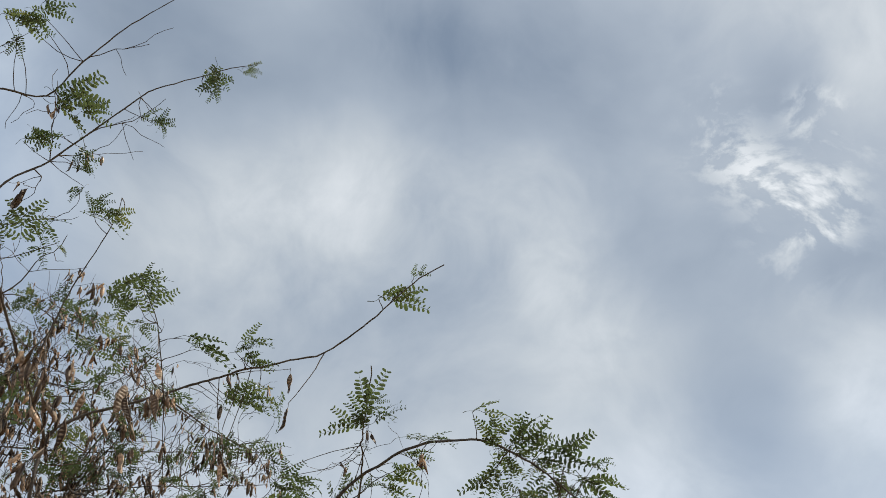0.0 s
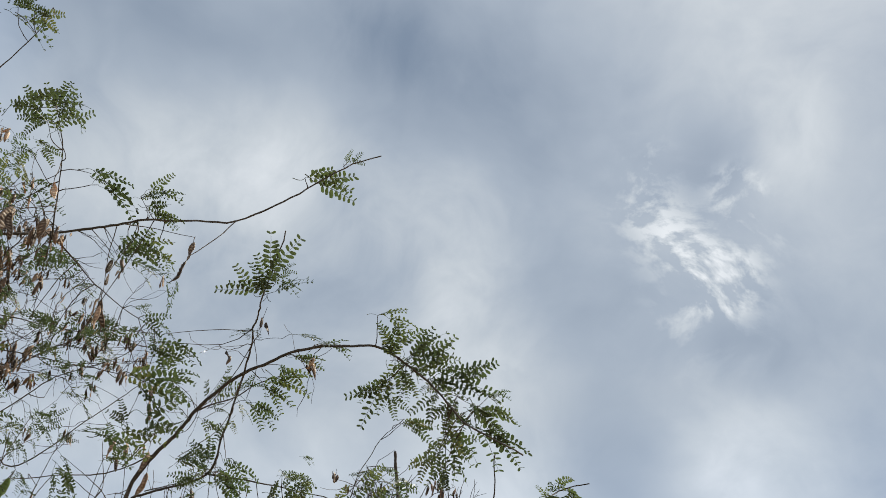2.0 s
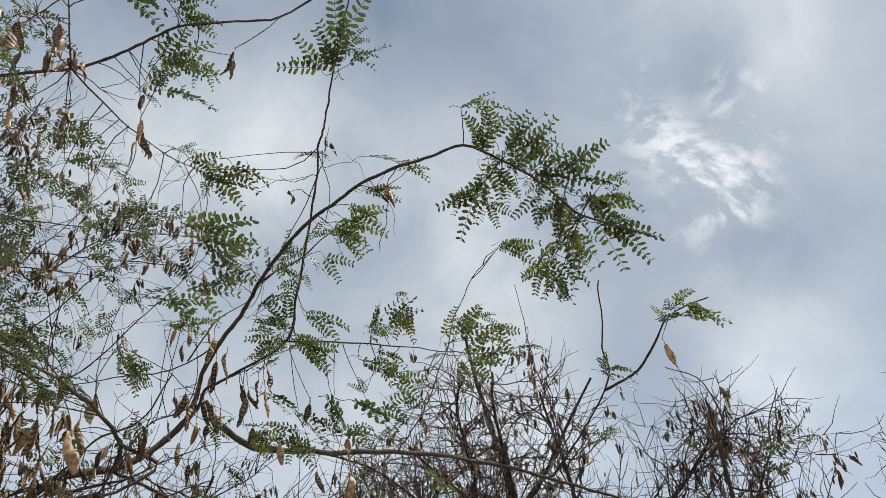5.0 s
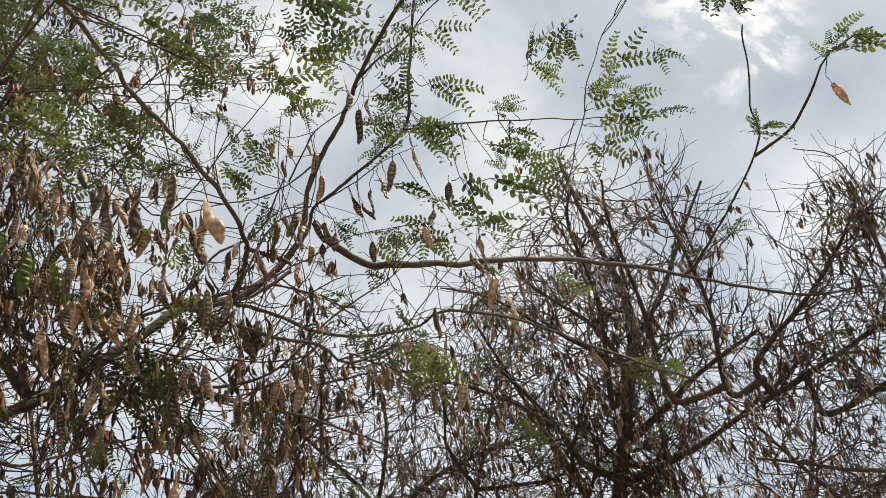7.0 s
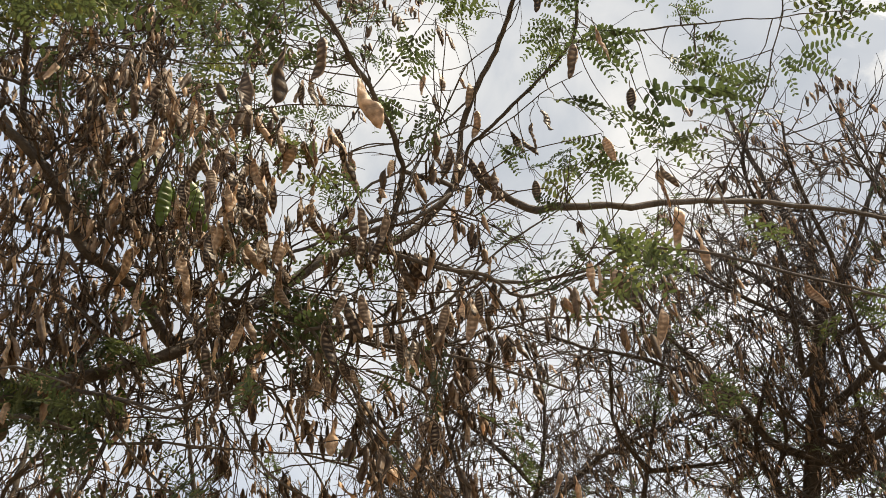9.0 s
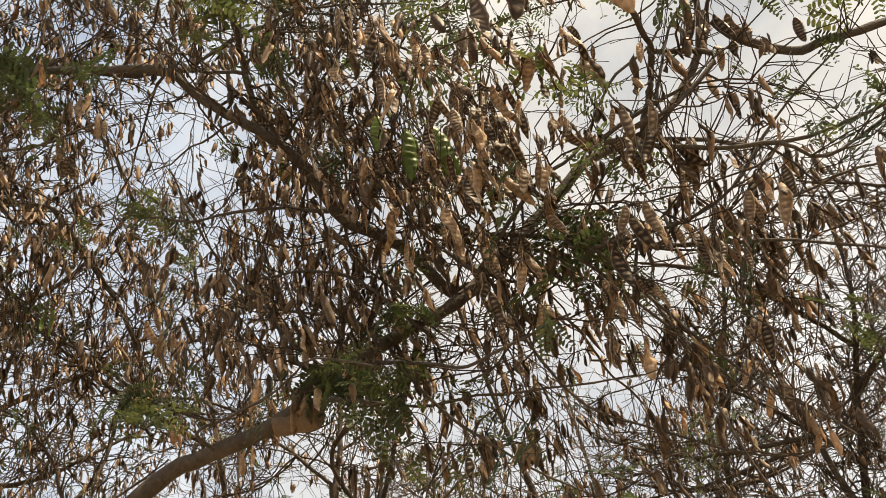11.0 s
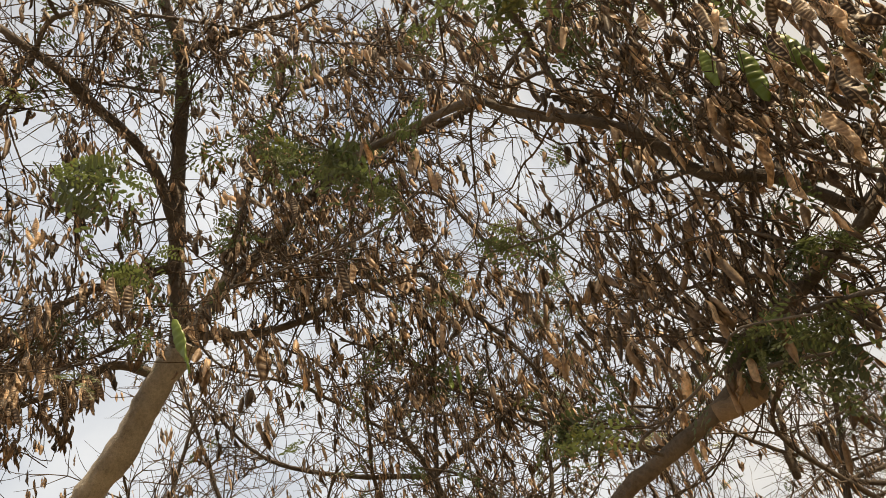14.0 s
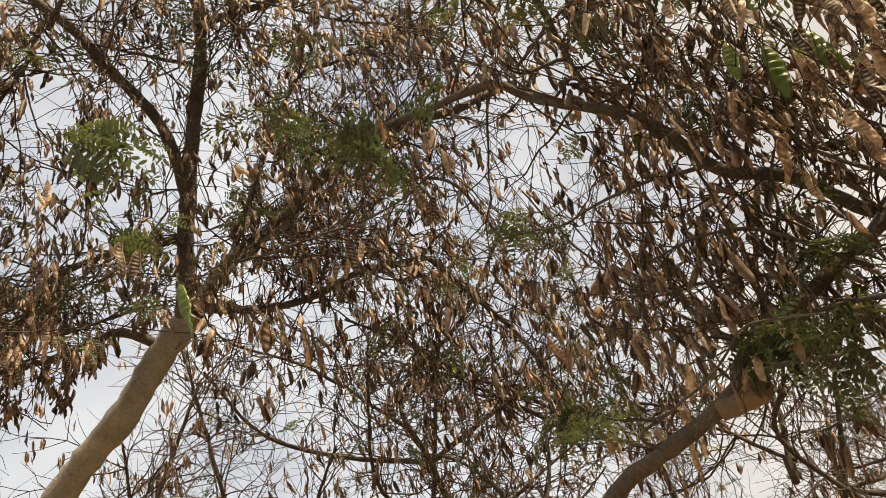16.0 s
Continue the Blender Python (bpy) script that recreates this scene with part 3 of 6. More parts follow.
def boughs_a(add):
    add('trunk', 0.050, 0.019, (-4.94, 2.97, -0.05), (-4.8, 3.03, 0.79), (-4.6, 3.11, 1.46), (-4.32, 3.23, 2.09), (-3.94, 3.39, 2.65), (-3.43, 3.6, 3.09), (-3.24, 3.68, 3.15), (-3.03, 3.77, 3.2), (-2.92, 3.82, 3.25), (-2.84, 3.85, 3.34), (-2.45, 4.18, 3.58), (-2.29, 4.34, 3.76), (-2.02, 4.52, 4.04), (-1.84, 4.63, 4.23), (-1.63, 4.84, 4.37), (-1.44, 4.98, 4.57), (-1.28, 5.03, 4.78), (-1.2, 4.99, 4.86))
    add('stub', 0.036, 0.044, (-3, 3.78, 3.2), (-2.92, 3.82, 3.2), (-2.84, 3.84, 3.2))
    add('limb', 0.017, 0.004, (-1.28, 5.03, 4.78), (-1.21, 4.93, 4.90), (-1.14, 4.82, 5.02), (-1.03, 4.70, 5.13), (-0.89, 4.58, 5.24), (-0.75, 4.33, 5.26), (-0.55, 3.94, 5.19), (-0.34, 3.60, 5.12), (-0.16, 3.41, 5.09), (0.00, 3.25, 5.06), (0.15, 3.13, 5.01), (0.28, 3.0, 4.93), (0.44, 2.79, 4.78), (0.58, 2.82, 4.73), (0.77, 2.86, 4.60), (0.94, 2.92, 4.43), (1.07, 2.92, 4.34), (1.27, 2.91, 4.22))
    add('limb', 0.011, 0.003, (-1.2, 4.99, 4.84), (-1.12, 4.84, 4.88), (-0.94, 4.67, 4.85), (-0.71, 4.36, 4.74), (-0.54, 4.16, 4.71), (-0.49, 4.07, 4.78), (-0.46, 3.96, 4.89), (-0.42, 3.85, 4.99), (-0.35, 3.60, 5.08), (-0.28, 3.23, 5.02), (-0.22, 2.81, 4.86), (-0.15, 2.39, 4.65), (-0.11, 2.14, 4.54), (-0.02, 1.84, 4.68))
    add('limb', 0.006, 0.002, (-0.54, 4.16, 4.71), (-0.30, 4.16, 4.68), (-0.05, 4.17, 4.65), (0.19, 4.19, 4.62), (0.32, 4.21, 4.59), (0.52, 4.21, 4.56), (0.68, 4.23, 4.51))
    add('limb', 0.024, 0.008, (-1.16, 4.98, 4.88), (-1.11, 5.05, 4.79), (-1.02, 5.11, 4.71), (-0.89, 5.21, 4.65), (-0.74, 5.14, 4.58), (-0.41, 5.35, 4.64), (-0.06, 5.56, 4.73), (0.33, 5.82, 4.81), (0.89, 6.17, 4.84), (1.36, 6.46, 4.81), (1.73, 6.61, 4.74), (2.18, 6.71, 4.65), (2.54, 6.68, 4.62))
    add('limb', 0.006, 0.002, (0.05, 5.58, 4.72), (0.22, 4.65, 4.47), (0.32, 4.42, 4.57), (0.37, 4.31, 4.64), (0.43, 4.20, 4.79), (0.52, 4.09, 4.93), (0.60, 4.01, 5.02), (0.70, 3.94, 5.08))
    add('limb', 0.011, 0.005, (-1.64, 4.85, 4.36), (-1.39, 4.88, 4.23), (-1.1, 4.91, 4.05), (-0.69, 4.86, 3.98), (-0.52, 4.75, 3.97), (-0.19, 4.69, 3.82), (0.2, 4.5, 3.43), (0.52, 4.42, 3.16))
    add('limb', 0.015, 0.004, (-2.53, 4.12, 3.87), (-2.51, 4.17, 4), (-2.26, 4.33, 3.92), (-1.94, 4.32, 3.73), (-1.65, 4.3, 3.53), (-1.2, 4.29, 3.32), (-0.87, 4.32, 3.13))
    add('limb', 0.009, 0.004, (-2.22, 4.38, 3.83), (-2.26, 4.33, 3.92), (-2.21, 4.23, 3.5), (-2.21, 4.12, 3.26), (-2.32, 3.99, 3.16))
    add('limb', 0.015, 0.005, (-1.63, 4.84, 4.37), (-1.37, 4.09, 4.03), (-1.27, 3.69, 3.91), (-1.26, 3.04, 3.74), (-1.26, 2.52, 3.54), (-1.22, 2.07, 3.33), (-1.22, 1.81, 3.2), (-1.29, 1.67, 3.13))
    add('limb', 0.027, 0.016, (-2.36, 4.27, 3.68), (-2.48, 4.34, 3.74), (-2.54, 4.07, 3.9), (-2.64, 3.87, 3.97), (-2.65, 3.7, 4.11), (-2.68, 3.58, 4.2), (-2.76, 3.46, 4.3), (-2.88, 3.37, 4.43), (-2.97, 3.26, 4.58), (-3.22, 3.16, 4.68), (-3.54, 3, 4.78))
    add('limb', 0.017, 0.003, (-2.87, 3.83, 4.48), (-2.95, 3.75, 4.71), (-2.09, 2.61, 4.42), (-1.96, 2.43, 4.89), (-1.78, 2.45, 5.05), (-1.51, 2.5, 5.14), (-1.23, 2.53, 5.22), (-0.77, 2.25, 5.08), (-0.49, 2.28, 5.12), (-0.3, 2.26, 5.16), (-0.01, 2.12, 5.24), (0.2, 2.01, 5.34), (0.4, 1.96, 5.41))
    add('limb', 0.005, 0.002, (-1.35, 2.52, 5.19), (-1.16, 2.82, 5.11), (-0.97, 3.03, 5.08), (-0.83, 3.11, 5.04))
    add('limb', 0.011, 0.002, (-1.96, 2.43, 4.89), (-1.86, 1.2, 5.41), (-1.56, 1.15, 5.79), (-1.26, 1.07, 5.98), (-1.02, 1.02, 6.11), (-0.66, 1.04, 6.21), (-0.47, 1.04, 6.25))
    add('limb', 0.009, 0.002, (-1.86, 1.2, 5.41), (-1.8, 0.76, 5.86), (-1.56, 0.89, 5.98), (-1.35, 0.81, 6.13), (-1.09, 0.72, 6.28), (-0.79, 0.66, 6.41))
    add('limb', 0.006, 0.002, (-1.92, 1.92, 5.11), (-1.85, 1.92, 5.06), (-1.63, 1.74, 5.39), (-1.4, 1.58, 5.67), (-1.33, 1.49, 5.79))
    add('limb', 0.006, 0.002, (-1.35, 2.52, 5.19), (-1.26, 2.32, 5.01), (-1.25, 2.04, 5.31), (-1.29, 1.82, 5.49))
    add('limb', 0.007, 0.003, (-3.08, 3.95, 5.88), (-3.25, 3.99, 5.99), (-3.33, 4.08, 6.08), (-2.82, 4.35, 6.12), (-2.09, 4.63, 6.18), (-1.29, 4.87, 6.21))
    add('limb', 0.007, 0.003, (-2.89, 4.18, 5.59), (-2.88, 4.14, 5.64), (-2.1, 4.47, 5.77), (-1.28, 4.73, 5.82))
    add('limb', 0.007, 0.003, (-2.79, 4.31, 5.59), (-2.89, 4.18, 5.59), (-2.43, 4.4, 5.67), (-1.79, 4.66, 5.71))
    add('limb', 0.010, 0.003, (-2.38, 3.91, 5.43), (-2.4, 3.74, 5.36), (-2.34, 3.54, 5.35), (-2.14, 3.44, 5.56), (-1.97, 3.36, 5.71), (-1.81, 3.24, 5.87))
    add('limb', 0.011, 0.003, (-1.31, 3.86, 3.96), (-1.12, 3.92, 3.85), (-1.34, 3.8, 3.66), (-1.2, 3.87, 4.03), (-1.02, 3.95, 4.18))
    add('limb', 0.011, 0.004, (-1.34, 3.8, 3.66), (-1.48, 3.81, 3.64), (-1.26, 3.92, 3.54), (-1.06, 4.03, 3.5), (-0.95, 4.14, 3.45), (-0.68, 4.31, 3.61))
    add('limb', 0.010, 0.003, (-1.48, 3.81, 3.64), (-1.54, 3.78, 3.66), (-1.27, 3.89, 3.78), (-1.08, 4.06, 3.97))
    add('limb', 0.010, 0.004, (-2.17, 4.08, 3.54), (-2.17, 4, 3.55), (-1.88, 4.03, 3.8), (-1.71, 4.13, 3.94), (-1.53, 4.16, 4.16), (-1.31, 4.22, 4.32), (-1.17, 4.18, 4.56))
    add('limb', 0.009, 0.003, (-1.8, 4.1, 3.45), (-1.74, 4.01, 3.44), (-1.47, 4.09, 3.43), (-1.28, 4.15, 3.5), (-1.03, 4.23, 3.74), (-0.72, 4.35, 3.99))
    add('limb', 0.007, 0.003, (-3.2, 3.7, 3.16), (-3.15, 3.55, 3.18), (-2.91, 3.47, 3.13), (-2.64, 3.39, 3.1), (-2.47, 3.35, 3.12), (-2.27, 3.38, 3.02))
    add('limb', 0.012, 0.005, (-2.82, 3.86, 3.33), (-2.95, 3.86, 3.49), (-3.08, 3.91, 3.75), (-3.26, 3.9, 4.01))
    add('limb', 0.011, 0.005, (-2.88, 3.81, 3.26), (-2.68, 3.77, 3.18), (-2.51, 3.77, 3.1))
    add('limb', 0.009, 0.004, (-2.38, 3.62, 4.78), (-2.43, 3.73, 4.75), (-2.25, 3.87, 4.72), (-2.01, 4, 4.87))
    add('limb', 0.010, 0.004, (-2.67, 3.61, 4.18), (-2.75, 3.69, 4.3), (-2.78, 3.51, 4.61), (-2.62, 3.59, 4.79), (-2.48, 3.62, 4.98))
    add('limb', 0.007, 0.003, (-2.62, 3.86, 4.01), (-2.5, 3.49, 4.14), (-2.41, 3.28, 4.21), (-2.3, 3.14, 4.37))
    add('limb', 0.011, 0.004, (-2.91, 3.86, 3.44), (-2.9, 3.94, 3.45), (-2.52, 3.89, 3.3), (-2.21, 3.84, 3.14), (-2.03, 3.79, 3.12), (-1.79, 3.75, 3.11))
    add('limb', 0.007, 0.003, (-1.67, 4.3, 3.55), (-1.72, 4.32, 3.42), (-1.61, 4.21, 3.13), (-1.56, 4.24, 2.75), (-1.48, 4.2, 2.49))
    add('limb', 0.007, 0.003, (-1.74, 4.01, 3.44), (-1.57, 4.1, 3.11), (-1.4, 4.12, 2.83), (-1.22, 4.21, 2.62))
    add('limb', 0.007, 0.003, (-2.21, 4.23, 3.5), (-2.17, 4.08, 3.54), (-2.06, 4.22, 3.1), (-1.85, 4.37, 2.91), (-1.47, 4.52, 2.72), (-1.13, 4.56, 2.74))
    add('limb', 0.007, 0.003, (-2.52, 3.89, 3.3), (-2.43, 4.05, 3.09), (-2.24, 4.24, 2.87), (-2.03, 4.38, 2.69))
    add('limb', 0.007, 0.003, (-2.11, 4.16, 3.28), (-1.96, 4.15, 3.32), (-2.04, 4.69, 3.3), (-1.97, 5.07, 3.07), (-1.87, 5.18, 2.77))
    add('limb', 0.009, 0.003, (-2.81, 3.56, 4.66), (-2.98, 3.43, 4.73), (-2.5, 3.54, 4.78), (-2.2, 3.74, 4.77), (-1.92, 3.9, 4.75))
    add('limb', 0.009, 0.003, (-2.76, 3.64, 4.38), (-2.87, 3.83, 4.48), (-2.58, 3.66, 4.44), (-2.35, 3.64, 4.58), (-2.09, 3.66, 4.88))
    add('limb', 0.009, 0.003, (-2.59, 3.97, 3.94), (-2.62, 4.02, 4.04), (-2.4, 3.88, 4.15), (-2.19, 3.77, 4.37), (-2.01, 3.8, 4.62))
    add('limb', 0.009, 0.003, (-2.84, 4.06, 3.66), (-2.99, 4.25, 3.69), (-2.66, 4.05, 3.75), (-2.45, 3.89, 3.87), (-2.16, 3.91, 4.04))
    add('limb', 0.009, 0.003, (-1.9, 4.03, 3.78), (-1.87, 4.12, 3.73), (-1.94, 3.99, 3.86), (-1.97, 3.87, 4.07), (-1.82, 3.81, 4.3))
    add('limb', 0.009, 0.003, (-2.99, 4.25, 3.69), (-2.65, 4.04, 3.23), (-2.27, 4.13, 3.14), (-1.78, 4.37, 3.09))
    add('limb', 0.009, 0.003, (-1.87, 4.12, 3.73), (-1.85, 4.07, 3.55), (-1.7, 4.15, 3.26), (-1.58, 4.29, 3.06), (-1.49, 4.4, 2.87))
    add('limb', 0.010, 0.004, (-2.52, 4.12, 3.54), (-2.45, 4.09, 3.43), (-2.61, 3.92, 3.67), (-2.77, 3.81, 3.77), (-3, 3.75, 3.82))
    add('limb', 0.009, 0.004, (-2.17, 4, 3.55), (-2.22, 3.97, 3.6), (-2.33, 3.87, 3.78), (-2.34, 3.76, 3.98), (-2.38, 3.67, 4.22))
    add('limb', 0.009, 0.004, (-2.61, 4.04, 3.48), (-2.62, 4.18, 3.32), (-2.73, 4.1, 3.58), (-2.91, 4.03, 3.72), (-3.29, 3.91, 3.89))
    add('limb', 0.009, 0.004, (-2.65, 3.85, 4.01), (-2.98, 3.78, 4.16), (-3.33, 3.71, 4.26), (-3.6, 3.64, 4.4))
    add('limb', 0.009, 0.003, (-1.67, 4.3, 3.55), (-1.45, 4.47, 3.53), (-1.11, 4.68, 3.67), (-0.74, 4.8, 3.7), (-0.36, 4.96, 3.6))
    add('limb', 0.009, 0.003, (-3.27, 4.07, 5.53), (-3.24, 3.89, 5.43), (-3.04, 3.77, 5.8), (-2.88, 3.6, 6.16), (-2.92, 3.34, 6.45))
    add('limb', 0.009, 0.003, (-3.03, 3.76, 5.83), (-3.19, 3.66, 5.84), (-3.29, 3.55, 5.89), (-3.04, 3.5, 6.16), (-2.78, 3.43, 6.44), (-2.62, 3.39, 6.6))
    add('limb', 0.009, 0.003, (-2.89, 4.18, 5.59), (-3.11, 4.14, 5.53), (-3.27, 4.07, 5.53), (-2.98, 3.89, 6.06), (-2.77, 3.7, 6.47), (-2.84, 3.41, 6.76))
    add('limb', 0.009, 0.003, (-2.57, 4.47, 5.33), (-2.72, 4.4, 5.43), (-2.79, 4.31, 5.59), (-2.52, 4.25, 5.91), (-2.26, 4.15, 6.22), (-2.31, 3.91, 6.5))
    add('limb', 0.007, 0.003, (-2.28, 4.38, 5.62), (-2.22, 4.55, 5.64), (-1.88, 4.52, 5.9), (-1.53, 4.52, 6.09), (-1.22, 4.58, 6.13))
    add('limb', 0.007, 0.003, (-3.1, 3.51, 6.09), (-3.24, 3.59, 6.25), (-2.88, 3.72, 6.37), (-2.52, 3.91, 6.37), (-2.11, 3.96, 6.56))
    add('limb', 0.007, 0.003, (-3.24, 3.59, 6.25), (-3.32, 3.4, 6.44), (-3.26, 3.21, 6.67), (-2.96, 3.23, 6.86), (-2.73, 3.45, 6.78), (-2.52, 3.66, 6.68))
    add('limb', 0.007, 0.002, (-2.64, 3.99, 5.16), (-2.68, 4.26, 5.19), (-2.62, 4.49, 5.28), (-2.31, 4.39, 5.59), (-1.94, 4.27, 5.9), (-1.66, 4.17, 6.11))
    add('limb', 0.007, 0.002, (-2.57, 4.47, 5.33), (-2.37, 4.67, 5.23), (-1.83, 4.56, 5.64), (-1.38, 4.52, 5.86), (-1.19, 4.38, 6.06))
    add('limb', 0.007, 0.002, (-2.24, 4.64, 5.33), (-2.17, 4.79, 5.2), (-2.01, 4.92, 5.11), (-1.55, 4.8, 5.49), (-1.18, 4.65, 5.78), (-1.08, 4.54, 5.92))
    add('limb', 0.007, 0.002, (-2.43, 3.73, 4.75), (-2.59, 3.88, 4.92), (-2.64, 3.99, 5.16), (-2.36, 3.9, 5.45), (-2.11, 3.78, 5.7), (-1.92, 3.77, 5.8))


def boughs_fork(add):
    """The thin branches round the near tree's main fork."""
    add('limb', 0.007, 0.002, (-0.75, 4.33, 5.26), (-0.62, 4.17, 5.24), (-0.45, 4.06, 5.23), (-0.28, 3.87, 5.23), (-0.13, 3.71, 5.19), (0.04, 3.58, 5.18))
    add('limb', 0.005, 0.002, (-1.08, 4.93, 4.98), (-0.86, 4.83, 5.00), (-0.67, 4.76, 5.05), (-0.48, 4.71, 5.07))
    add('limb', 0.006, 0.003, (-1.09, 4.87, 5.23), (-1.31, 4.90, 5.11), (-1.45, 4.89, 5.06), (-1.66, 4.76, 4.97), (-1.95, 4.62, 4.83))
    add('limb', 0.006, 0.003, (-1.27, 4.89, 5.14), (-1.16, 4.79, 5.23), (-1.04, 4.69, 5.31), (-0.88, 4.73, 5.46))


def boughs_t(add):
    add('trunk', 0.129, 0.083, (-7.97, 1.68, -0.05), (-7.91, 1.71, 0.8), (-7.84, 1.75, 1.49), (-7.73, 1.81, 2.18), (-7.57, 1.89, 2.86), (-7.35, 2.01, 3.51), (-7.03, 2.17, 4.11), (-6.61, 2.39, 4.63), (-6.15, 2.64, 4.92), (-5.89, 2.78, 5.15), (-5.62, 2.92, 5.34))
    add('limb', 0.059, 0.029, (-5.65, 2.89, 5.31), (-5.38, 2.84, 5.79), (-5.08, 2.8, 6.21), (-4.82, 2.79, 6.54), (-4.61, 2.74, 6.82), (-4.47, 2.63, 7.11), (-4.19, 2.55, 7.47))
    add('limb', 0.054, 0.020, (-5.61, 2.94, 5.35), (-5.45, 3.1, 5.6), (-5.24, 3.37, 5.81), (-5.01, 3.6, 6.04), (-4.8, 3.78, 6.14), (-4.61, 4.04, 6.25), (-4.39, 4.31, 6.25), (-4.16, 4.66, 6.37))
    add('limb', 0.041, 0.020, (-5.27, 2.82, 5.92), (-5.03, 2.62, 6.21), (-4.89, 2.34, 6.4), (-4.75, 2.04, 6.57), (-4.68, 1.73, 6.74), (-4.65, 1.37, 6.96))
    add('limb', 0.031, 0.010, (-5.83, 2.77, 5.23), (-5.79, 2.54, 5.26), (-5.83, 2.31, 5.14), (-5.87, 1.99, 5), (-5.97, 1.55, 4.91))
    add('limb', 0.025, 0.012, (-5.43, 2.82, 5.74), (-5.39, 2.48, 5.55), (-5.42, 2.17, 5.37), (-5.5, 1.92, 5.19), (-5.56, 1.52, 5.02))
    add('limb', 0.034, 0.012, (-5.59, 2.97, 5.36), (-5.6, 3.33, 5.4), (-5.47, 3.59, 5.42), (-5.32, 3.97, 5.6), (-5.29, 4.46, 5.76))
    add('limb', 0.014, 0.006, (-4.79, 2.74, 6.58), (-4.8, 2.4, 6.56), (-4.74, 2.1, 6.48))
    add('limb', 0.014, 0.005, (-4.49, 2.04, 6.68), (-4.33, 1.95, 6.63), (-4.18, 1.96, 6.54), (-4.21, 2.32, 6.47), (-4.15, 2.67, 6.43), (-4.03, 3.07, 6.29), (-3.89, 3.4, 6.15), (-3.76, 3.74, 6.06))
    add('limb', 0.029, 0.012, (-4.63, 2.76, 6.79), (-4.47, 3.01, 6.83), (-4.2, 3.37, 6.87), (-4.01, 3.72, 7.02))
    add('limb', 0.025, 0.010, (-5.47, 3.1, 5.57), (-4.85, 3.38, 6.59), (-4.67, 3.67, 6.8), (-4.52, 3.83, 6.83), (-4.3, 4.23, 6.95))
    add('limb', 0.014, 0.005, (-5.54, 1.69, 5.09), (-5.28, 1.53, 4.95), (-5.04, 1.55, 4.73), (-5.05, 1.89, 4.68), (-5.01, 2.14, 4.69), (-5, 2.44, 4.86))
    add('limb', 0.012, 0.005, (-5.26, 3.35, 5.79), (-5.14, 3.32, 5.72), (-4.72, 2.89, 5.03), (-4.31, 3.15, 4.9), (-3.99, 3.38, 4.86), (-3.73, 3.57, 4.97))
    add('limb', 0.020, 0.008, (-5.29, 4.46, 5.76), (-5.38, 5.14, 5.21), (-5.6, 5.5, 4.8), (-5.69, 5.26, 4.99), (-5.73, 4.79, 5.16), (-5.68, 4.38, 5.34), (-5.56, 3.89, 5.37))
    add('limb', 0.020, 0.008, (-4.78, 1.92, 6.56), (-4.53, 1.98, 6.66), (-4.4, 2.15, 6.72), (-4.19, 2.21, 6.85))
    add('limb', 0.018, 0.007, (-4.73, 1.94, 6.63), (-4.74, 1.89, 6.59), (-4.93, 1.82, 6.36), (-5.13, 1.72, 6.18), (-5.45, 1.64, 5.86))


def boughs_s(add):
    add('trunk', 0.075, 0.012, (-9.17, 7.21, -0.05), (-9.15, 7.18, 0.93), (-9.12, 7.14, 1.62), (-9.07, 7.08, 2.32), (-9, 6.99, 3.01), (-8.9, 6.87, 3.69), (-8.75, 6.69, 4.36), (-8.55, 6.45, 4.98), (-8.15, 5.96, 5.79), (-7.78, 5.56, 6.24), (-6.99, 5.94, 6.72), (-6.25, 6.14, 7.34))
    add('limb', 0.030, 0.012, (-8.15, 5.96, 5.79), (-8.16, 5.03, 5.82), (-8.19, 4.32, 6.03), (-7.97, 3.76, 6.48))
    add('limb', 0.030, 0.012, (-8.15, 5.96, 5.79), (-7.08, 6.31, 5.91), (-6.63, 6.55, 5.97), (-6.01, 6.91, 6.02))
    add('limb', 0.020, 0.010, (-7.99, 5.76, 6), (-7.76, 4.69, 6.46), (-7.77, 3.89, 6.7), (-7.61, 3.59, 7.06))
    add('limb', 0.020, 0.010, (-6.41, 6.12, 7.2), (-6.32, 5.62, 7.7), (-6.65, 4.93, 7.85), (-6.68, 4.43, 8.1))


def boughs_u(add):
    add('trunk', 0.048, 0.007, (-4.54, 8.07, -0.05), (-4.55, 7.97, 0.97), (-4.57, 7.84, 1.66), (-4.59, 7.65, 2.33), (-4.62, 7.38, 2.98), (-4.66, 7.01, 3.57), (-4.73, 6.38, 4.17), (-4.43, 6.28, 4.46), (-4.23, 6.2, 4.83), (-4.21, 6.02, 5.4))
    add('limb', 0.028, 0.006, (-4.76, 6.4, 4.07), (-4.8, 6.43, 3.93), (-4.83, 6.68, 4.86), (-4.98, 6.5, 5.55), (-5.03, 6.3, 6.25))
    add('limb', 0.017, 0.007, (-5.56, 5.26, 4.73), (-5.83, 5.16, 5.05), (-6.11, 5, 5.38), (-6.45, 4.71, 5.71))
    add('limb', 0.015, 0.007, (-5.56, 5.26, 4.73), (-5.57, 5.13, 4.26), (-5.56, 4.87, 3.94), (-5.54, 4.72, 4.19), (-5.58, 4.51, 4.4), (-5.69, 4.24, 4.52))
    add('limb', 0.015, 0.007, (-4.88, 6.62, 5.09), (-4.87, 6.5, 5.1), (-5.01, 6.19, 5.4), (-5.18, 5.8, 5.94), (-5.2, 5.38, 6.55))
    add('limb', 0.015, 0.007, (-4.72, 6.43, 4.12), (-4.76, 6.4, 4.07), (-5.3, 5.96, 4.75), (-5.56, 5.26, 4.73))


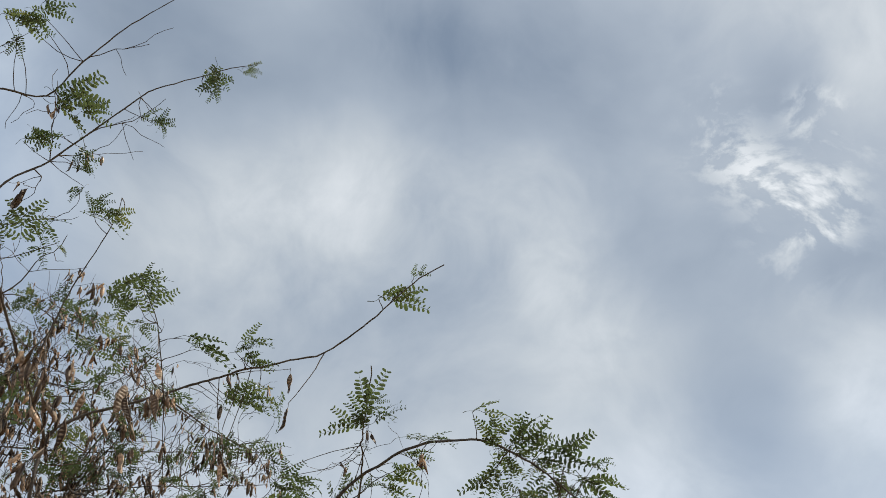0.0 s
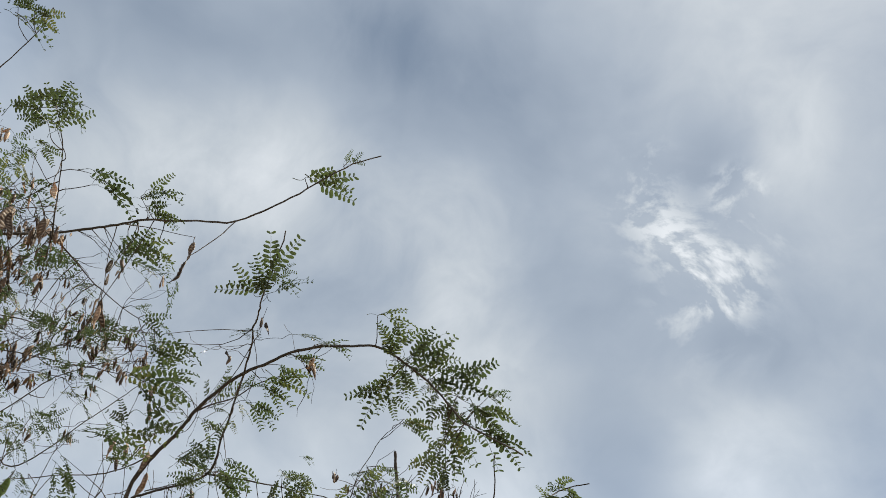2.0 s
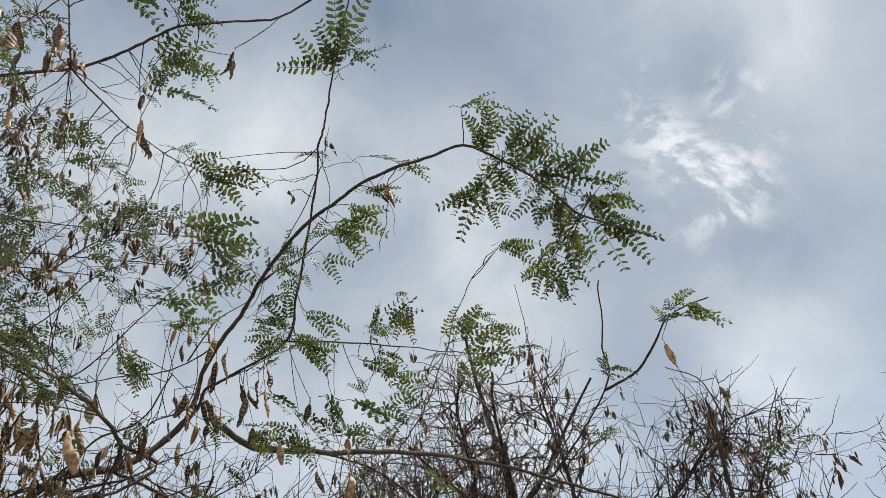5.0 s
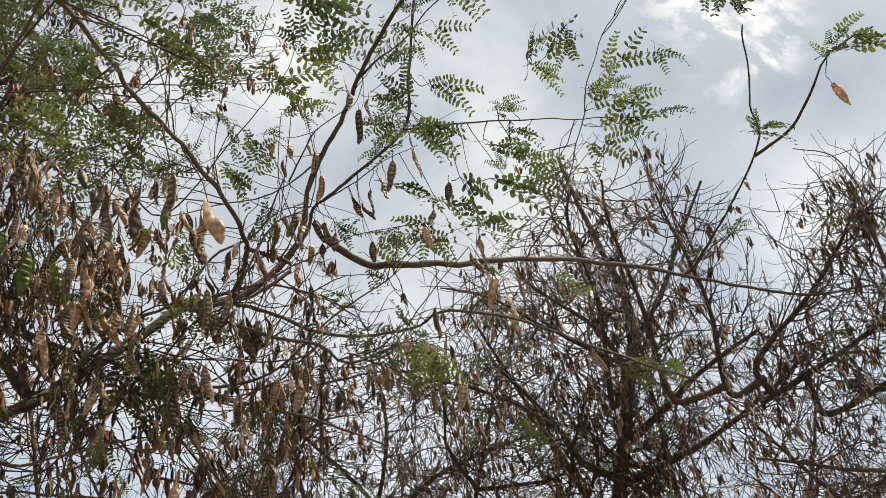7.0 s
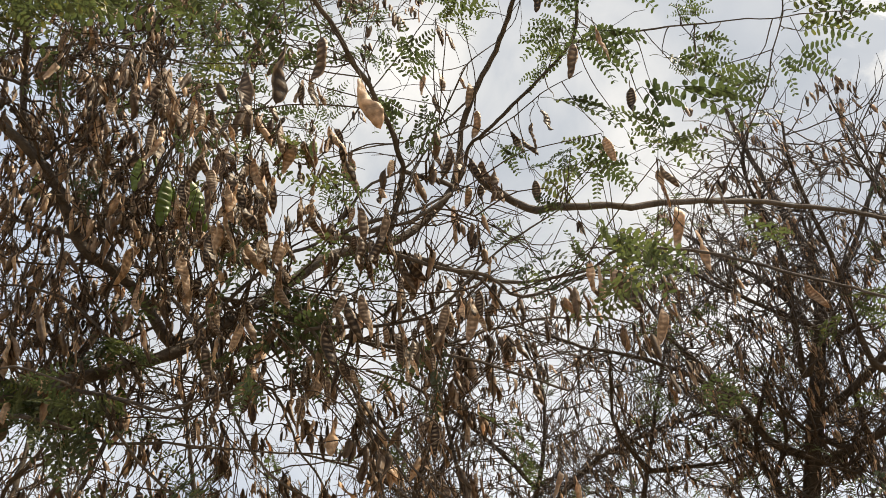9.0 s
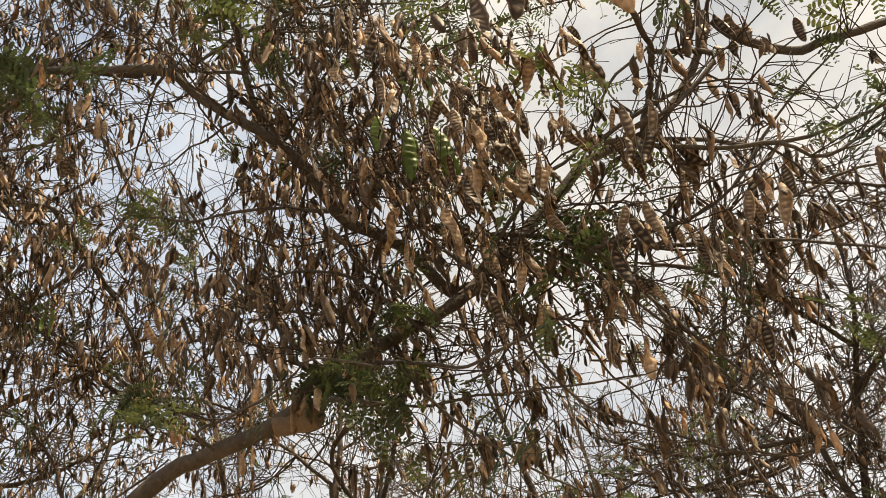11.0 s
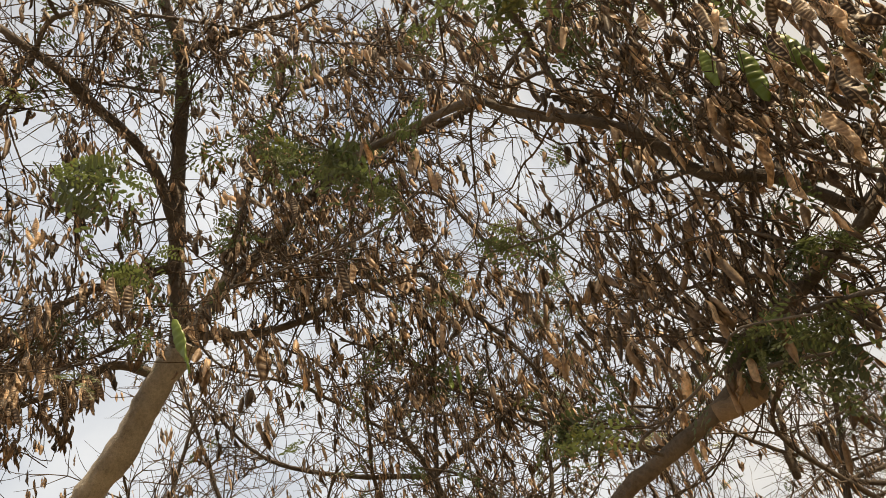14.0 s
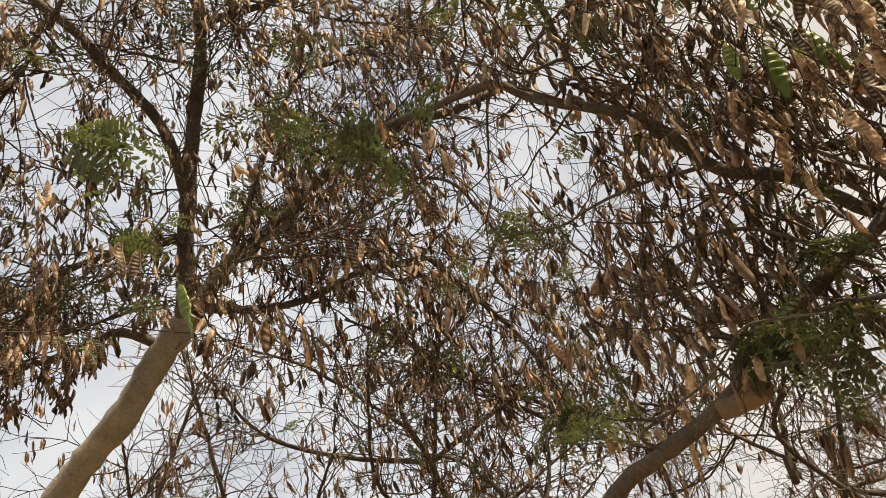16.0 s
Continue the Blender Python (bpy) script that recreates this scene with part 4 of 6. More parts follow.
def boughs_r(add):
    add('trunk', 0.103, 0.053, (0.11, 9.04, -0.05), (0.12, 9.02, 0.39), (0.16, 8.97, 1.08), (0.21, 8.91, 1.78), (0.28, 8.82, 2.47), (0.39, 8.69, 3.15), (0.54, 8.5, 3.81), (0.74, 8.25, 4.39), (0.9, 8.16, 4.8), (1.05, 8.05, 5.21))
    add('limb', 0.045, 0.015, (1.05, 8.05, 5.21), (1.09, 7.94, 5.63), (1.01, 7.83, 6.04), (0.9, 7.72, 6.62), (0.84, 7.63, 7.1))
    add('limb', 0.041, 0.015, (0.74, 8.25, 4.39), (1.11, 8.1, 4.57), (1.52, 7.99, 4.81), (2.08, 7.81, 5.01))
    add('limb', 0.038, 0.015, (0.59, 8.39, 4.11), (1.04, 8.16, 4.15), (1.47, 8, 4.25), (2.14, 7.64, 4.51))
    add('limb', 0.038, 0.015, (0.65, 8.36, 4.17), (0.39, 8.23, 4.31), (0.23, 8.12, 4.63), (0.04, 8, 4.92), (-0.18, 7.97, 5.26))
    add('limb', 0.030, 0.011, (1.05, 8.05, 5.21), (1.4, 7.89, 5.57), (1.65, 7.7, 5.94), (1.99, 7.51, 6.41))
    add('limb', 0.030, 0.011, (0.96, 8.06, 4.98), (0.7, 7.79, 5.36), (0.46, 7.7, 5.58), (0.17, 7.57, 5.86))
    add('limb', 0.013, 0.004, (1.43, 6.95, 5.35), (1.29, 6.69, 5.09), (1.21, 6.11, 4.74), (1.43, 5, 4.73), (1.4, 4.68, 4.85), (1.36, 4.27, 5.07))
    add('limb', 0.011, 0.004, (1.43, 5, 4.73), (1.61, 4.82, 4.74), (1.7, 4.62, 4.79), (1.79, 4.41, 4.86), (2.01, 4.29, 4.89))
    add('limb', 0.009, 0.004, (2.94, 6.78, 4.75), (2.72, 6.81, 4.88), (2.77, 6.6, 5.26), (2.64, 6.44, 5.61), (2.37, 6.44, 5.78))
    add('limb', 0.009, 0.004, (2.85, 6.89, 4.6), (3.06, 6.62, 4.97), (3.1, 6.47, 5.22), (3.19, 6.31, 5.42))
    add('limb', 0.009, 0.003, (1.43, 6.95, 5.35), (1.51, 6.94, 5.36), (1.33, 6.71, 6.04), (1.27, 6.54, 6.48), (1.23, 6.44, 6.79))
    add('limb', 0.030, 0.009, (1.83, 7.43, 4.25), (1.77, 7.29, 4.49), (2.29, 6.99, 4.85), (2.68, 6.64, 5.25), (2.65, 6.51, 5.49))
    add('limb', 0.030, 0.009, (1.86, 7.79, 4.4), (1.79, 7.61, 4.31), (1.84, 7.37, 4.23), (2.75, 6.97, 4.52), (3.06, 6.62, 4.97))
    add('limb', 0.030, 0.009, (2.07, 7.27, 4.3), (2.09, 7.34, 4.15), (2.2, 7.36, 3.99), (2.99, 7, 4.21), (3.42, 6.64, 4.57))
    add('limb', 0.030, 0.009, (0.81, 7.37, 4.7), (0.72, 7.45, 4.55), (0.63, 7.49, 4.46), (0.7, 7.15, 5.19), (0.6, 6.83, 5.79), (0.69, 6.67, 6.01))
    add('limb', 0.030, 0.009, (1.51, 7.39, 4.39), (1.3, 7.44, 4.36), (1.08, 7.45, 4.42), (1.03, 7.18, 5.05), (0.92, 6.83, 5.73), (0.93, 6.65, 6.01))
    add('limb', 0.030, 0.009, (1.8, 7.36, 4.37), (1.51, 7.41, 4.34), (1.52, 7.12, 4.99), (1.37, 6.83, 5.6), (1.32, 6.71, 5.81))
    add('limb', 0.022, 0.007, (1.06, 7.34, 4.68), (0.86, 7.38, 4.67), (0.28, 7.23, 5.09), (-0.15, 7.08, 5.4), (-0.51, 6.99, 5.52))
    add('limb', 0.022, 0.007, (0.22, 8.09, 4.62), (-0.22, 7.79, 4.87), (-0.82, 7.58, 5.09), (-1.37, 7.4, 5.34))


def boughs_v(add):
    add('trunk', 0.075, 0.009, (-2.44, 10.06, -0.05), (-2.4, 10.03, 0.71), (-2.35, 9.97, 1.41), (-2.26, 9.9, 2.1), (-2.15, 9.79, 2.78), (-1.98, 9.63, 3.44), (-1.68, 9.34, 4.27), (-1.4, 9.14, 4.91), (-1.27, 8.99, 5.54), (-1.33, 8.78, 6.19))
    add('limb', 0.030, 0.011, (-1.64, 9.32, 4.36), (-0.94, 8.98, 4.73), (-0.3, 8.9, 4.88), (0.28, 8.92, 4.98))
    add('limb', 0.022, 0.011, (-1.51, 9.21, 4.7), (-1.87, 8.76, 5.11), (-2.28, 8.39, 5.45), (-2.67, 8.1, 5.59))
    add('limb', 0.022, 0.009, (-1.84, 9.45, 3.85), (-2.29, 8.98, 4.38), (-2.78, 8.46, 4.79), (-3.32, 8.08, 4.96))


def leaves_a(add):
    add((0.45, 2.63, 4.86), (0.27, -0.04, -0.02))
    add((0.54, 2.78, 4.72), (-0.03, -0.17, 0.15))
    add((0.63, 2.77, 4.70), (0.19, -0.06, 0.18))
    add((0.65, 2.79, 4.68), (0.25, -0.01, 0.14))
    add((0.80, 2.90, 4.71), (0.36, 0.02, -0.02))
    add((0.92, 2.89, 4.69), (0.17, -0.03, 0.09))
    add((0.71, 2.93, 4.69), (0.30, -0.04, -0.02))
    add((0.95, 2.92, 4.64), (0.30, -0.05, -0.04))
    add((1.01, 3.01, 4.55), (0.25, -0.01, -0.05))
    add((1.07, 3.01, 4.46), (0.34, 0.03, -0.13))
    add((1.04, 2.93, 4.53), (0.25, -0.04, -0.04))
    add((0.54, 2.85, 4.73), (-0.09, 0.18, -0.17))
    add((0.55, 2.93, 4.66), (-0.24, 0.18, -0.14))
    add((0.55, 2.97, 4.62), (0.11, 0.13, -0.08))
    add((0.58, 2.84, 4.72), (0.09, 0.15, -0.13))
    add((0.79, 2.96, 4.66), (-0.07, 0.18, -0.16))
    add((0.93, 2.99, 4.60), (-0.13, 0.17, -0.13))
    add((0.93, 3.02, 4.59), (0.15, 0.13, -0.12))
    add((0.89, 3.08, 4.52), (0.16, 0.21, -0.15))
    add((0.89, 3.23, 4.46), (0.20, 0.14, -0.17))
    add((0.86, 3.25, 4.43), (0.04, 0.11, -0.23))
    add((0.85, 3.26, 4.41), (-0.16, 0.07, -0.13))
    add((0.68, 3.61, 4.84), (0.23, 0.02, -0.08))
    add((0.67, 3.62, 4.83), (0.17, -0.03, -0.01))
    add((-0.10, 2.08, 4.48), (-0.23, -0.09, 0.05))
    add((-0.10, 2.07, 4.49), (-0.00, -0.16, 0.15))
    add((-0.08, 2.05, 4.52), (0.08, -0.20, 0.19))
    add((-0.07, 2.03, 4.54), (0.19, 0.02, -0.00))
    add((-0.05, 2.01, 4.56), (0.10, -0.04, 0.05))
    add((-0.49, 3.86, 4.56), (-0.07, -0.15, 0.18))
    add((-0.52, 3.88, 4.54), (-0.21, -0.01, -0.03))
    add((-0.46, 3.99, 4.59), (0.29, 0.09, -0.08))
    add((-0.34, 3.78, 5.03), (0.24, 0.09, -0.09))
    add((-0.21, 3.56, 5.10), (0.35, -0.01, 0.02))
    add((-0.22, 3.61, 5.06), (0.19, 0.10, -0.09))
    add((-0.36, 3.73, 5.08), (0.14, -0.07, 0.08))
    add((-0.88, 3.24, 4.51), (0.37, 0.01, 0.08))
    add((-0.81, 3.31, 4.45), (0.23, -0.06, 0.12))
    add((-0.86, 3.28, 4.47), (-0.10, -0.12, 0.09))
    add((-0.93, 2.97, 5.07), (0.12, 0.01, 0.02))
    add((-0.88, 3.01, 5.05), (0.23, 0.08, -0.02))
    add((-0.84, 3.08, 5.00), (0.06, 0.10, -0.08))
    add((-1.01, 2.65, 5.16), (0.33, 0.05, 0.04))
    add((-0.95, 2.66, 5.17), (0.02, -0.13, 0.10))
    add((-1.05, 2.65, 5.15), (0.11, 0.07, -0.02))
    add((-1.48, 2.95, 4.90), (0.12, 0.07, -0.01))
    add((-1.41, 3.10, 4.80), (0.12, -0.01, 0.06))
    add((-1.21, 3.04, 4.93), (0.11, 0.11, -0.07))
    add((-1.21, 3.23, 4.75), (0.19, 0.10, -0.04))
    add((-1.67, 3.03, 4.73), (0.11, -0.04, 0.09))
    add((-1.06, 1.86, 3.13), (0.14, 0.10, -0.03))
    add((-1.02, 1.92, 3.09), (0.19, 0.11, -0.03))
    add((-0.96, 1.97, 3.06), (0.15, 0.03, 0.05))
    add((-1.09, 1.66, 3.14), (0.11, 0.09, -0.02))
    add((-1.05, 1.72, 3.09), (0.14, 0.08, -0.01))
    add((-1.07, 1.79, 3.00), (0.03, 0.09, -0.10))
    add((-0.95, 1.98, 3.06), (0.04, 0.07, -0.07))
    add((-0.04, 4.19, 4.73), (0.15, -0.04, 0.04))
    add((-0.02, 4.24, 4.66), (0.20, 0.04, -0.06))
    add((0.48, 4.39, 4.80), (0.36, -0.05, -0.00))
    add((0.49, 4.45, 4.72), (0.38, -0.05, -0.01))
    add((0.02, 4.51, 4.67), (0.28, 0.04, -0.08))
    add((0.84, 4.50, 4.78), (0.18, -0.04, 0.00))
    add((-0.63, 2.98, 2.81), (0.16, 0.08, -0.13))
    add((-0.61, 2.96, 2.83), (0.16, 0.06, -0.11))
    add((-0.66, 2.98, 2.90), (0.14, 0.09, -0.14))
    add((-0.67, 4.10, 4.36), (0.28, 0.05, -0.07))
    add((-0.46, 4.08, 4.20), (0.26, 0.09, -0.14))
    add((-0.49, 4.27, 4.83), (0.25, 0.14, -0.16))
    add((-0.14, 4.36, 4.70), (0.28, -0.00, -0.06))
    add((-0.27, 4.12, 4.30), (0.42, 0.03, -0.13))
    add((-0.08, 4.18, 4.21), (0.28, -0.05, -0.02))
    add((-0.10, 4.10, 4.29), (-0.08, -0.06, 0.07))
    add((0.51, 4.78, 4.94), (0.27, 0.01, -0.12))
    add((-1.53, 2.00, 2.92), (0.11, 0.06, 0.02))
    add((-1.47, 2.02, 2.94), (0.09, 0.09, -0.02))
    add((-1.57, 2.01, 2.88), (0.08, 0.06, 0.01))
    add((-1.42, 2.34, 3.29), (0.07, 0.09, -0.04))
    add((-1.42, 2.81, 3.85), (0.08, 0.12, -0.07))
    add((-1.15, 3.50, 4.55), (0.40, 0.07, -0.02))
    add((-1.22, 3.45, 4.28), (0.16, 0.15, -0.11))
    add((-1.05, 3.62, 4.47), (0.17, -0.07, 0.07))
    add((-1.43, 3.00, 3.69), (0.15, -0.00, 0.05))
    add((-3.02, 3.09, 3.03), (0.17, 0.15, 0.06))
    add((-2.98, 3.11, 3.06), (0.17, 0.16, 0.03))
    add((-2.97, 3.14, 3.04), (-0.04, -0.09, 0.05))
    add((-2.99, 3.10, 3.06), (0.08, 0.06, 0.06))
    add((-2.60, 3.57, 3.21), (0.19, 0.12, 0.02))
    add((-2.59, 3.61, 3.16), (0.23, 0.15, 0.00))
    add((-2.56, 3.67, 3.08), (0.12, 0.15, -0.15))
    add((-2.52, 3.68, 3.11), (0.05, 0.12, -0.19))
    add((-2.60, 3.59, 3.16), (-0.07, 0.01, -0.10))
    add((-2.53, 3.63, 3.18), (-0.06, -0.09, 0.06))
    add((-1.85, 3.96, 3.49), (0.22, 0.08, -0.02))
    add((-1.78, 4.01, 3.46), (0.15, 0.12, -0.14))
    add((-1.81, 3.97, 3.50), (-0.05, -0.05, 0.05))
    add((-1.73, 4.34, 3.41), (0.14, 0.07, -0.06))
    add((-1.14, 4.81, 3.22), (0.14, 0.04, -0.08))
    add((-2.46, 3.97, 3.53), (0.13, 0.11, -0.07))
    add((-3.67, 3.06, 4.93), (0.05, 0.13, -0.04))
    add((-3.69, 3.19, 4.83), (0.00, 0.19, -0.13))
    add((-1.81, 3.60, 3.09), (0.01, 0.08, -0.16))
    add((-1.45, 1.79, 5.34), (0.26, -0.05, 0.18))
    add((-1.24, 1.79, 5.45), (0.20, 0.14, -0.06))
    add((-1.28, 1.80, 5.42), (0.18, 0.00, 0.08))
    add((-1.29, 1.86, 5.35), (-0.15, 0.01, -0.09))
    add((-1.08, 2.08, 5.21), (0.30, 0.15, -0.05))
    add((-0.79, 2.18, 5.21), (0.21, 0.01, 0.06))
    add((-0.77, 2.25, 5.13), (0.19, 0.04, 0.02))
    add((-0.73, 2.36, 5.01), (0.14, 0.10, -0.09))
    add((-0.79, 1.09, 6.13), (0.15, -0.05, 0.08))
    add((-0.73, 1.08, 6.16), (-0.02, 0.11, -0.08))
    add((-0.57, 1.05, 6.22), (0.13, -0.00, 0.03))
    add((-1.08, 1.16, 5.99), (0.13, -0.01, 0.06))
    add((-1.03, 1.16, 6.00), (0.03, 0.08, -0.05))
    add((-1.47, 1.45, 5.66), (0.26, 0.11, 0.02))
    add((-1.46, 1.44, 5.68), (0.12, -0.04, 0.09))
    add((-1.33, 1.93, 5.26), (0.13, 0.09, -0.03))
    add((-1.65, 0.51, 6.17), (0.19, 0.09, 0.04))
    add((-1.62, 0.60, 6.13), (-0.07, 0.10, -0.09))
    add((-1.52, 0.53, 6.22), (0.22, 0.03, 0.08))
    add((-1.39, 0.99, 5.98), (0.15, 0.02, 0.05))
    add((-1.70, 1.03, 5.81), (0.17, 0.04, 0.06))
    add((-1.49, 1.20, 5.78), (0.16, -0.02, 0.09))
    add((-1.50, 0.88, 6.01), (0.28, 0.07, 0.08))
    add((-0.00, 2.13, 5.37), (0.33, -0.01, 0.04))
    add((0.1, 2.12, 5.36), (0.12, 0.01, 0.02))
    add((0.22, 2.04, 5.42), (0.12, -0.02, 0.03))
    add((-0.66, 2.68, 4.67), (0.27, 0.09, -0.06))
    add((-0.72, 2.69, 4.62), (0.24, 0.09, -0.06))
    add((-1.62, 1.73, 5.22), (0.14, -0.01, 0.09))
    add((-1.82, 1.53, 5.12), (0.15, 0.01, 0.09))
    add((0.24, 4.54, 3.39), (0.24, -0.05, -0.05))
    add((0.25, 4.55, 3.36), (0.17, 0.01, -0.11))
    add((0.36, 4.51, 3.37), (0.19, 0.00, -0.13))
    add((-1.99, 2.44, 3.54), (0.28, 0.08, 0.10))
    add((-1.90, 2.38, 3.63), (0.20, 0.21, -0.03))
    add((-1.85, 2.51, 3.58), (0.28, 0.08, 0.08))
    add((-1.74, 2.47, 3.66), (0.24, 0.21, -0.04))
    add((-1.99, 2.38, 3.58), (0.15, 0.19, -0.04))
    add((-1.64, 2.55, 3.73), (0.18, 0.16, -0.04))
    add((-1.99, 2.32, 3.61), (0.22, 0.14, 0.04))
    add((-2.04, 2.44, 3.50), (0.18, 0.07, 0.06))
    add((0.59, 2.77, 4.71), (0.07, -0.20, 0.15))
    add((0.70, 2.82, 4.69), (0.23, -0.08, 0.15))
    add((0.52, 2.95, 4.65), (-0.19, 0.08, -0.05))
    add((0.63, 2.89, 4.68), (0.08, 0.16, -0.03))
    add((0.75, 2.93, 4.69), (0.30, -0.12, 0.06))
    add((0.87, 2.93, 4.67), (-0.15, 0.11, -0.06))
    add((0.99, 2.98, 4.59), (0.31, 0.02, -0.11))
    add((0.90, 3.31, 4.37), (-0.05, 0.04, -0.17))
    add((0.92, 3.13, 4.53), (0.12, -0.08, 0.03))
    add((0.90, 3.02, 4.58), (-0.16, 0.07, -0.02))
    add((0.90, 3.18, 4.49), (-0.17, 0.07, -0.16))
    add((1.12, 2.99, 4.46), (0.15, 0.02, -0.08))
    add((1.11, 2.91, 4.60), (0.14, -0.04, 0.01))
    add((0.95, 3.23, 4.44), (0.14, -0.00, -0.00))
    add((-0.04, 3.39, 5.12), (0.24, -0.02, 0.01))
    add((-0.11, 3.53, 5.14), (0.20, 0.06, -0.06))
    add((0.15, 3.24, 5.11), (0.23, -0.01, -0.01))
    add((-0.41, 3.76, 4.87), (-0.14, 0.08, -0.11))
    add((-0.60, 4.07, 4.64), (-0.13, 0.03, -0.07))
    add((0.02, 4.19, 4.73), (-0.10, -0.04, 0.06))
    add((0.20, 4.57, 4.58), (0.16, -0.04, 0.04))
    add((-0.30, 4.39, 4.22), (0.31, 0.00, 0.01))
    add((-0.24, 4.39, 4.24), (-0.14, -0.07, 0.09))
    add((-0.61, 4.36, 4.21), (0.23, 0.07, -0.08))
    add((-0.65, 4.24, 4.18), (-0.16, -0.02, -0.02))
    add((0.46, 4.33, 4.89), (0.18, -0.01, -0.02))
    add((0.68, 4.35, 4.82), (0.12, -0.04, 0.03))
    add((-1.60, 3.63, 5.50), (-0.15, -0.00, -0.06))
    add((-1.81, 3.58, 5.45), (0.25, 0.09, 0.03))
    add((-1.58, 4.07, 5.41), (-0.17, -0.10, 0.03))
    add((-1.97, 3.37, 5.40), (0.19, 0.04, 0.06))
    add((-2.09, 3.43, 5.28), (-0.10, -0.15, 0.08))
    add((-2.18, 3.55, 5.12), (0.17, 0.00, 0.09))
    add((-0.99, 4.18, 5.48), (0.30, 0.00, 0.06))
    add((-0.97, 4.21, 5.46), (0.20, 0.11, -0.08))
    add((-1.51, 4.27, 4.84), (0.14, 0.14, -0.13))
    add((-0.83, 4.21, 3.96), (0.10, 0.08, -0.10))
    add((-0.95, 4.24, 3.87), (-0.17, -0.00, -0.07))
    add((-0.02, 3.14, 3.97), (0.19, -0.11, 0.18))
    add((0.13, 3.08, 4.08), (-0.05, 0.09, -0.14))
    add((0.32, 3.42, 4.12), (0.25, -0.07, 0.09))
    add((0.54, 3.37, 4.18), (0.15, 0.03, -0.07))
    add((-0.57, 3.27, 4.25), (0.18, -0.05, 0.12))
    add((-0.22, 3.00, 4.52), (0.21, 0.07, -0.06))
    add((-1.29, 1.84, 5.07), (-0.12, -0.05, -0.02))
    add((-1.18, 1.77, 5.16), (0.16, -0.14, 0.15))
    add((-1.23, 1.72, 5.18), (-0.16, -0.13, 0.03))
    add((-1.19, 1.71, 5.21), (0.01, -0.15, 0.10))
    add((-1.02, 2.07, 5.12), (0.17, 0.07, -0.01))
    add((-0.82, 2.14, 5.13), (0.16, -0.03, 0.07))
    add((-0.79, 2.18, 5.10), (0.20, 0.06, 0.00))
    add((-0.87, 2.33, 4.95), (0.19, 0.05, 0.01))
    add((-0.87, 2.33, 4.95), (0.30, 0.00, 0.08))
    add((-0.55, 4.22, 4.88), (-0.18, -0.07, 0.07))
    add((-0.58, 4.25, 4.85), (-0.22, -0.01, 0.01))
    add((-0.66, 4.32, 4.79), (-0.15, 0.04, -0.04))
    add((-0.99, 3.65, 4.60), (-0.13, -0.12, 0.08))
    add((-0.96, 3.70, 4.56), (0.17, 0.00, 0.01))
    add((-0.94, 4.09, 4.19), (0.13, 0.09, -0.09))
    add((0.06, 4.24, 4.27), (0.16, -0.05, 0.01))
    add((0.64, 4.44, 4.89), (0.26, 0.02, -0.14))
    add((0.58, 4.40, 4.95), (0.16, -0.06, -0.01))
    add((-1.67, 4.25, 3.62), (-0.12, -0.07, 0.04))
    add((-1.64, 4.27, 3.38), (-0.06, -0.08, 0.10))
    add((-1.42, 4.41, 3.23), (-0.05, -0.05, 0.06))
    add((-0.48, 4.32, 4.22), (-0.27, -0.01, 0.04))
    add((-0.68, 4.33, 4.23), (0.07, 0.09, -0.13))
    add((-0.84, 4.27, 4.32), (-0.17, -0.00, -0.00))
    add((-0.97, 4.47, 3.83), (0.14, 0.08, -0.13))
    add((-1.02, 4.42, 3.92), (0.14, -0.01, 0.02))
    add((-1.17, 5.15, 3.30), (0.11, 0.06, -0.15))
    add((-1.12, 5.15, 3.30), (-0.11, 0.00, -0.03))
    add((-3.81, 3.95, 4.63), (0.13, 0.19, -0.05))
    add((-3.70, 4.02, 4.68), (0.11, 0.15, -0.04))
    add((-1.64, 4.12, 3.29), (0.09, 0.05, -0.06))
    add((-1.46, 4.32, 3.26), (0.10, 0.06, -0.09))
    add((-2.58, 4.99, 3.07), (0.16, 0.08, -0.02))
    add((-2.34, 5.07, 3.14), (0.16, 0.06, -0.02))
    add((-2.49, 5.03, 3.08), (0.08, 0.07, -0.14))
    add((-2.33, 5.12, 2.97), (0.13, 0.06, -0.03))
    add((-2.62, 3.99, 3.57), (0.10, 0.07, -0.02))
    add((-2.69, 3.96, 3.54), (0.11, 0.09, -0.05))


